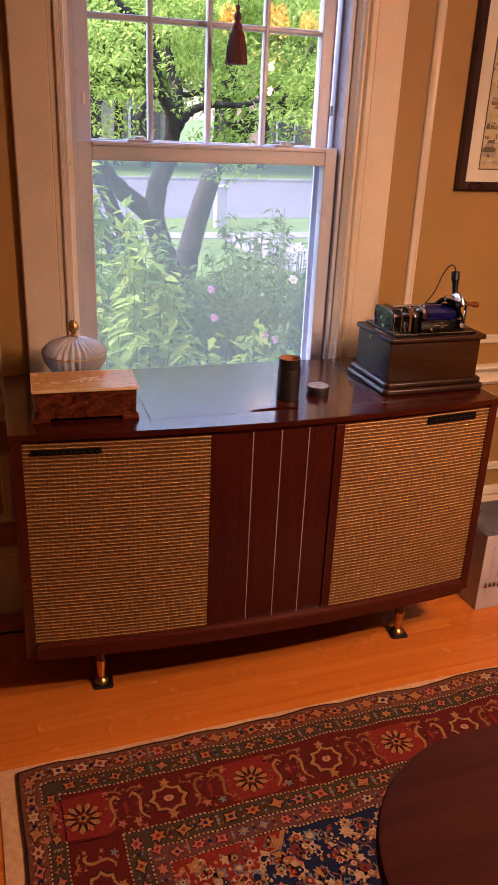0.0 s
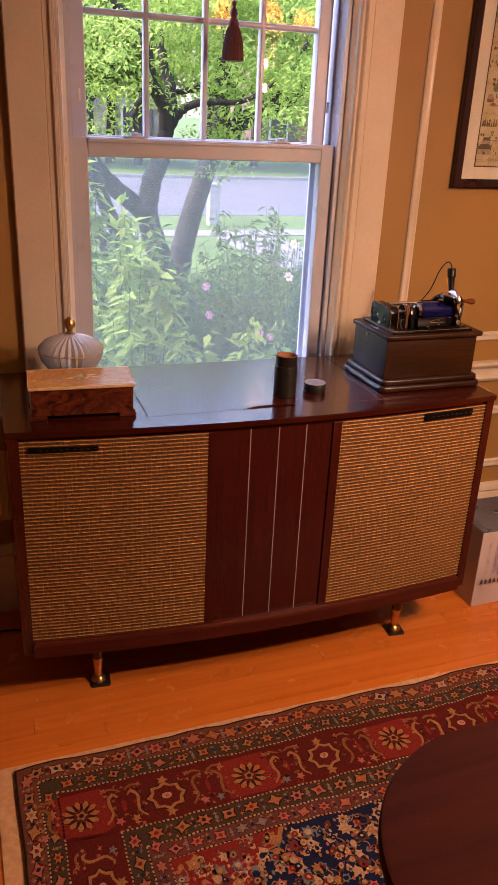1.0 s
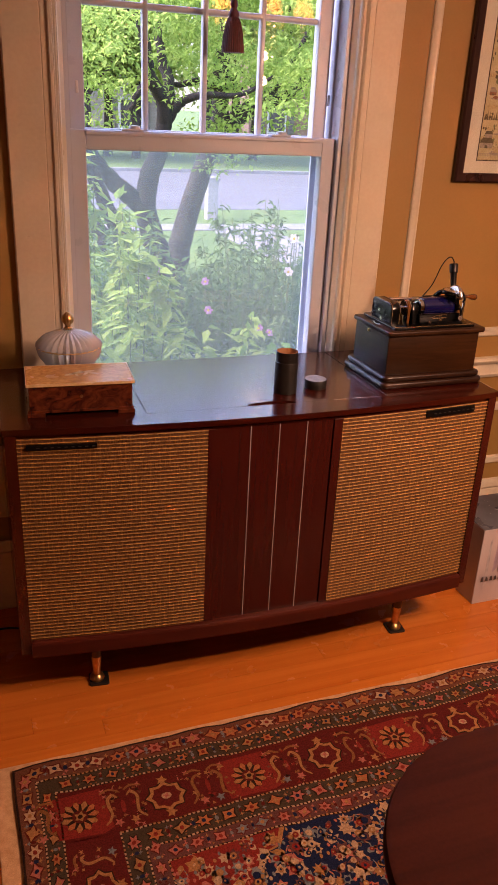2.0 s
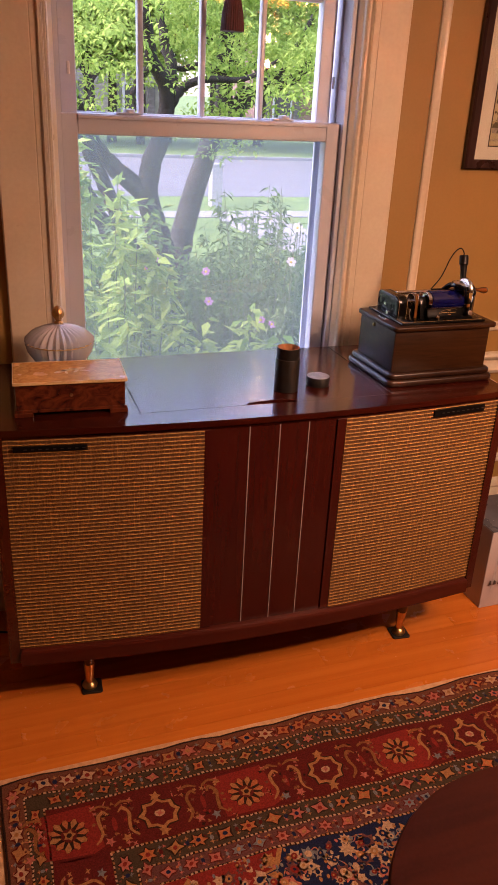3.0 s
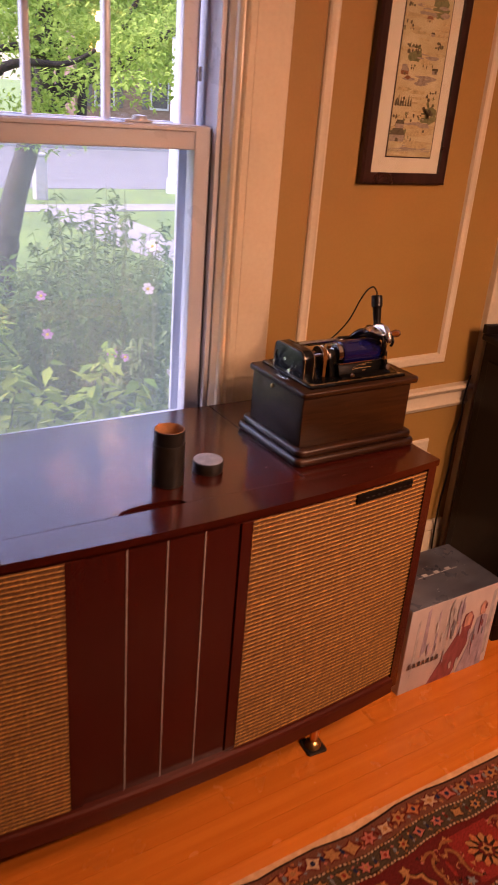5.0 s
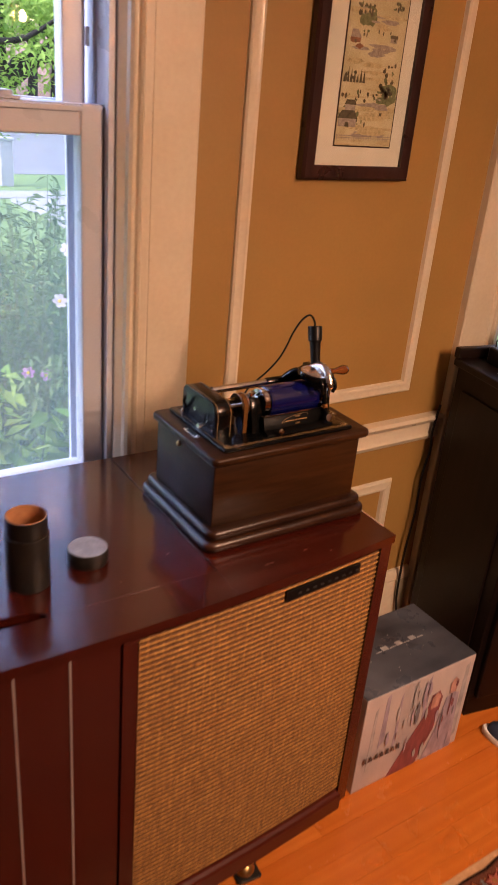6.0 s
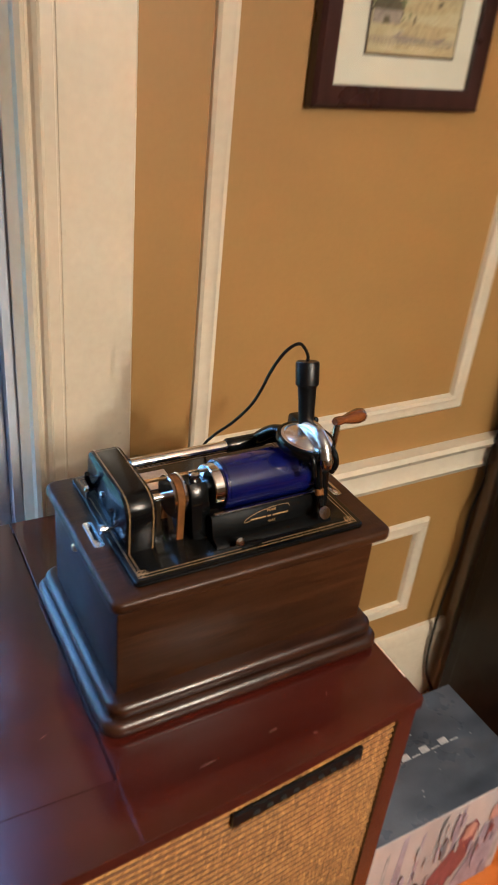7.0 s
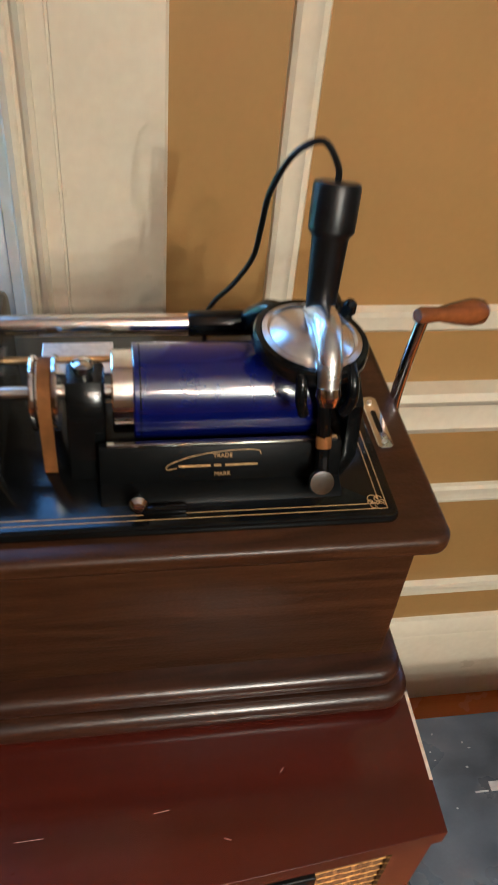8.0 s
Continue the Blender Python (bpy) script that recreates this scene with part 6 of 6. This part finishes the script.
def cartouche(p, place, s, d, r):
    figure(p, place, s, d, [(x * 1.12, y) for x, y in star(8, 1.12 * r, 0.92 * r)], "black", 3)
    figure(p, place, s, d, [(x * 1.12, y) for x, y in star(8, 1.04 * r, 0.82 * r)], "gold", 4)
    figure(p, place, s, d, [(x * 1.1, y) for x, y in star(8, 0.80 * r, 0.66 * r)], "maroon", 5)
    figure(p, place, s, d, oval(0.30 * r, 0.22 * r, 8), "cream", 6)
    figure(p, place, s, d, star(4, 0.22 * r, 0.10 * r, 0.4), "rose", 7)
    for sg in (-1, 1):
        figure(p, place, s, d, [(x, sg * 1.15 * r + y) for x, y in star(5, 0.36 * r, 0.18 * r)], "gold", 6)


def build_rug():
    under = tagged(part("rug_pad", prism([(RX0 - 0.045, RY1 + 0.020), (RX1 + 0.045, RY1 + 0.020), (RX1 + 0.045, RY0 - 0.03), (RX0 - 0.045, RY0 - 0.03)][::-1], 0.0, 0.004, 0.001), M_PAD),
                   "tan felt pad showing round the rug", "rug pad")
    rug = thing("oriental_rug", pose(0, 0, 0.004), "red and navy oriental wool rug with floral borders", "rug")
    bm = bmesh.new()
    nx, ny = 50, 56
    grid = [[bm.verts.new((RX0 + (RX1 - RX0) * i / nx + 0.004 * noise.noise(((RX0 + (RX1 - RX0) * i / nx) * 5, (RY0 + (RY1 - RY0) * j / ny) * 5, 1.0)),
                           RY0 + (RY1 - RY0) * j / ny + 0.005 * noise.noise(((RX0 + (RX1 - RX0) * i / nx) * 4, (RY0 + (RY1 - RY0) * j / ny) * 4, 7.0)) + 0.010 * noise.noise(((RX0 + (RX1 - RX0) * i / nx) * 11, (RY0 + (RY1 - RY0) * j / ny) * 3, 4.0)), 0.0078)) for j in range(ny + 1)] for i in range(nx + 1)]
    for i in range(nx):
        for j in range(ny):
            bm.faces.new((grid[i][j], grid[i + 1][j], grid[i + 1][j + 1], grid[i][j + 1]))
    r = bmesh.ops.extrude_face_region(bm, geom=bm.faces[:])
    for v in r["geom"]:
        if isinstance(v, bmesh.types.BMVert):
            v.co.z = 0.0005
    part("ground_weave", bm, M_RUG[0], rug)
    rnd = random.Random(11)
    bands = [(0.006, 0.060, "brown"), (0.066, 0.108, "green"), (0.114, 0.262, "maroon"), (0.268, 0.318, "green"), (0.324, 0.366, "plum")]
    for b0, b1, key in bands:
        p = Pattern()
        for side, (length, place, mit) in enumerate(SIDES):
            k = mit if side % 2 == 0 else 1.0
            n = int(length / 0.05)
            s0, s1 = (b0 * 0.84, length - b0 * 0.84) if side % 2 == 0 else (b1, length - b1)
            for i in range(n):
                a, b = s0 + (s1 - s0) * i / n, s0 + (s1 - s0) * (i + 1) / n
                p.put([place(a, b0), place(b, b0), place(b, b1), place(a, b1)], key, 1)
        mid, half = (b0 + b1) / 2, (b1 - b0) / 2
        for side, (length, place, mit) in enumerate(SIDES):
            if key == "maroon":
                base = 0.138 if side % 2 == 0 else 0.181
                for i in range(int(length / 0.2145)):
                    s = base + 0.2145 * i
                    d = 0.195 if side % 2 == 0 else 0.19
                    if s > length - 0.1 or (side % 2 and s < 0.3):
                        continue
                    if i % 2 == 0:
                        figure(p, place, s, d, [(x, y) for x, y in ((-0.07, -0.062), (0.06, -0.068), (0.075, 0.05), (0.05, 0.062), (-0.065, 0.058))], "red", 2)
                        rosette(p, place, s, d, 0.047)
                    else:
                        cartouche(p, place, s, d, 0.043)
                    for sg in (-1, 1):
                        for q in scroll([(sg * 0.058, 0.045), (sg * 0.075, 0.02), (sg * 0.070, -0.02), (sg * 0.084, -0.040), (sg * 0.095, -0.03)], 0.0042):
                            figure(p, place, s, d, q, "gold" if (i + (sg > 0)) % 2 else "ochre", 4)
                        for q in scroll([(sg * 0.055, -0.05), (sg * 0.08, -0.058), (sg * 0.10, -0.05)], 0.0035):
                            figure(p, place, s, d, q, "ochre", 5)
                        figure(p, place, s + sg * 0.088, d + 0.042, star(5, 0.013, 0.006, rnd.random()), rnd.choice(("rose", "gold", "slate")), 4)
                        figure(p, place, s + sg * 0.062, d - 0.055, star(4, 0.010, 0.004, rnd.random()), rnd.choice(("rose", "orange")), 4)
                        if sg == 1:
                            figure(p, place, s + 0.106, d - 0.002, oval(0.006, 0.02, 8), "red", 3)
                        for _ in range(13):
                            u, v = sg * rnd.uniform(0.05, 0.107), rnd.uniform(-0.065, 0.062)
                            figure(p, place, s + u, d + v, star(rnd.choice((3, 4, 5)), rnd.uniform(0.004, 0.009), 0.003, rnd.random() * 3), rnd.choice(("rose", "ochre", "red", "ochre", "black", "brown", "gold")), 3.4)
                        for _ in range(3):
                            u, v, t = sg * rnd.uniform(0.05, 0.1), rnd.uniform(-0.06, 0.055), rnd.random() * 6
                            for q in scroll([(u, v), (u + 0.012 * math.cos(t), v + 0.012 * math.sin(t)), (u + 0.02 * math.cos(t + 0.9), v + 0.02 * math.sin(t + 0.9))], 0.0014):
                                figure(p, place, s, d, q, rnd.choice(("gold", "rose", "black")), 3.2)
            else:
                pitch = {"brown": 0.052, "green": 0.060, "plum": 0.055}[key]
                for i in range(1, int(length / pitch)):
                    s = i * pitch + rnd.uniform(-0.003, 0.003)
                    if s < b0 or s > length - b0:
                        continue
                    c1 = rnd.choice({"brown": ("cream", "rose", "orange", "gold"), "green": ("orange", "rose", "orange", "gold"), "plum": ("slate", "rose", "cream", "rose")}[key])
                    figure(p, place, s, mid, [(x * 1.2, y) for x, y in star(6 if i % 2 else 4, 0.84 * half, 0.56 * half, 0.3 * i)], {"brown": "maroon", "green": "black", "plum": "maroon"}[key], 2)
                    figure(p, place, s, mid, [(x * 1.2, y) for x, y in star(6 if i % 2 else 4, 0.72 * half, 0.38 * half, 0.3 * i)], c1, 3)
                    figure(p, place, s, mid, oval(0.24 * half, 0.24 * half, 7), rnd.choice(("red", "navy", "gold")), 4)
                    for sg in (-1, 1):
                        figure(p, place, s + pitch / 2, mid + sg * 0.45 * half, star(4, 0.26 * half, 0.1 * half), rnd.choice(("gold", "rose", "slate")), 3)
                    for _ in range(6):
                        u, v, rr = rnd.uniform(0, pitch), mid + rnd.uniform(-0.85, 0.85) * half, rnd.uniform(0.0025, 0.0055)
                        figure(p, place, s + u, v, star(rnd.choice((3, 4, 5)), rr, 0.45 * rr, rnd.random() * 3), rnd.choice(("rose", "ochre", "maroon", "ochre", "orange", "brown")), 1.6 + 0.3 * rnd.random())
                    figure(p, place, s + pitch / 2, mid, oval(0.2 * half, 0.3 * half, 7), rnd.choice(("maroon", "slate", "navy")), 3)
        p.build({"brown": "outer_border", "green": "guard_border", "maroon": "main_border", "plum": "inner_border"}[key], rug)
    p = Pattern()
    for d in (0.063, 0.111, 0.265, 0.321, 0.369):
        for side, (length, place, mit) in enumerate(SIDES):
            lo = d * 0.84 if side % 2 == 0 else d
            n = int((length - 2 * lo) / 0.011)
            for i in range(n):
                s = lo + (length - 2 * lo) * i / n
                figure(p, place, s, d, ((0, -0.0026), (0.0065, -0.0022), (0.0068, 0.0024), (0.0004, 0.0026)), rnd.choice(("cream", "cream", "gold")), 2)
    p.build("beaded_border", rug)
    # field
    p = Pattern()
    fx0, fx1, fy0, fy1 = RX0 + 0.372 * 0.84, RX1 - 0.372 * 0.84, RY0 + 0.372, RY1 - 0.372
    n = 30
    for i in range(n):
        for j in range(n):
            a, b = fx0 + (fx1 - fx0) * i / n, fx0 + (fx1 - fx0) * (i + 1) / n
            c, e = fy0 + (fy1 - fy0) * j / n, fy0 + (fy1 - fy0) * (j + 1) / n
            p.put([(a, c), (b, c), (b, e), (a, e)], "navy", 1)
    step = [(0, 0), (0.27, 0), (0.245, 0.045), (0.195, 0.055), (0.18, 0.13), (0.125, 0.15), (0.105, 0.23), (0.03, 0.26), (0, 0.29)]
    for ox, oy, sx, sy in ((fx0, fy1, 1, -1), (fx1, fy1, -1, -1), (fx0, fy0, 1, 1), (fx1, fy0, -1, 1)):
        p.put([(ox + sx * a * 1.05, oy + sy * b * 1.05) for a, b in step], "gold", 2)
        p.put([(ox + sx * a, oy + sy * b) for a, b in step], "red", 3)
    x = fx0 + 0.02
    while x < fx1 - 0.02:
        y = fy0 + 0.02
        while y < fy1 - 0.02:
            a, b = x + rnd.uniform(-0.012, 0.012), y + rnd.uniform(-0.012, 0.012)
            kind, r = rnd.random(), rnd.uniform(0.012, 0.023)
            c1, c2 = rnd.choice(("rose", "cream", "slate", "gold", "plum", "cream")), rnd.choice(("cream", "red", "navy", "gold"))
            pts = star(rnd.choice((5, 6, 8)), r, 0.6 * r, rnd.random()) if kind < 0.7 else petal(-r, r, 0.6 * r, rnd.random() * 6)
            p.put([(a + u, b + v) for u, v in pts], c1, 4)
            p.put([(a + u, b + v) for u, v in oval(0.45 * r, 0.45 * r, 8)], c2, 5)
            p.put([(a + u, b + v) for u, v in oval(0.18 * r, 0.18 * r, 6)], rnd.choice(("gold", "navy", "cream")), 6)
            for _ in range(2):
                u, v = rnd.uniform(-0.022, 0.022), rnd.uniform(-0.022, 0.022)
                p.put([(a + u + m, b + v + n2) for m, n2 in oval(0.004, 0.0055, 6)], rnd.choice(("slate", "cream", "rose", "gold")), 4)
            if rnd.random() < 0.45:
                t = rnd.random() * 6
                for q in scroll([(0, 0), (0.018 * math.cos(t), 0.018 * math.sin(t)), (0.030 * math.cos(t + 0.7), 0.030 * math.sin(t + 0.7))], 0.0016):
                    p.put([(a + u, b + v) for u, v in q], rnd.choice(("gold", "rose", "slate")), 3.5)
            y += 0.029
        x += 0.029
    p.build("field", rug)


build_rug()


# ---- floorboards ----
def floorboards():
    rnd = random.Random(2)
    width, made, meshes = 0.0625, 0, {}
    rest = bmesh.new()
    y = WALL
    while y > Y0:
        x = X0 - rnd.uniform(0, 1.2)
        while x < X1:
            length = rnd.choice((0.9, 1.2, 1.5, 1.8))
            a, b = max(x, X0), min(x + length, X1)
            if b - a > 0.02:
                whole = a == x and b == x + length
                near = y > 0.6 and -1.2 < x < 3.0
                if near and whole and made < 290:
                    if length not in meshes:
                        q = box(0.0003, length - 0.0003, -width + 0.0003, -0.0003, -0.014, 0.0)
                        me = bpy.data.meshes.new("floorboard")
                        q.to_mesh(me)
                        q.free()
                        me.materials.append(M_FLOOR)
                        meshes[length] = me
                    ob = new("floorboard", meshes[length])
                    ob.location, ob.parent = (x, y, 0), floor
                    made += 1
                else:
                    vs = [rest.verts.new((p, r, z)) for z in (-0.014, 0.0) for p, r in ((a + 0.0006, y - width + 0.0005), (b - 0.0006, y - width + 0.0005), (b - 0.0006, y - 0.0005), (a + 0.0006, y - 0.0005))]
                    rest.faces.new(vs[4:])
                    for k in range(4):
                        rest.faces.new((vs[k], vs[(k + 1) % 4], vs[4 + (k + 1) % 4], vs[4 + k]))
            x += length
        y -= width
    tagged(part("far_floorboards", rest, M_FLOOR, floor), kind="stuff")


floorboards()
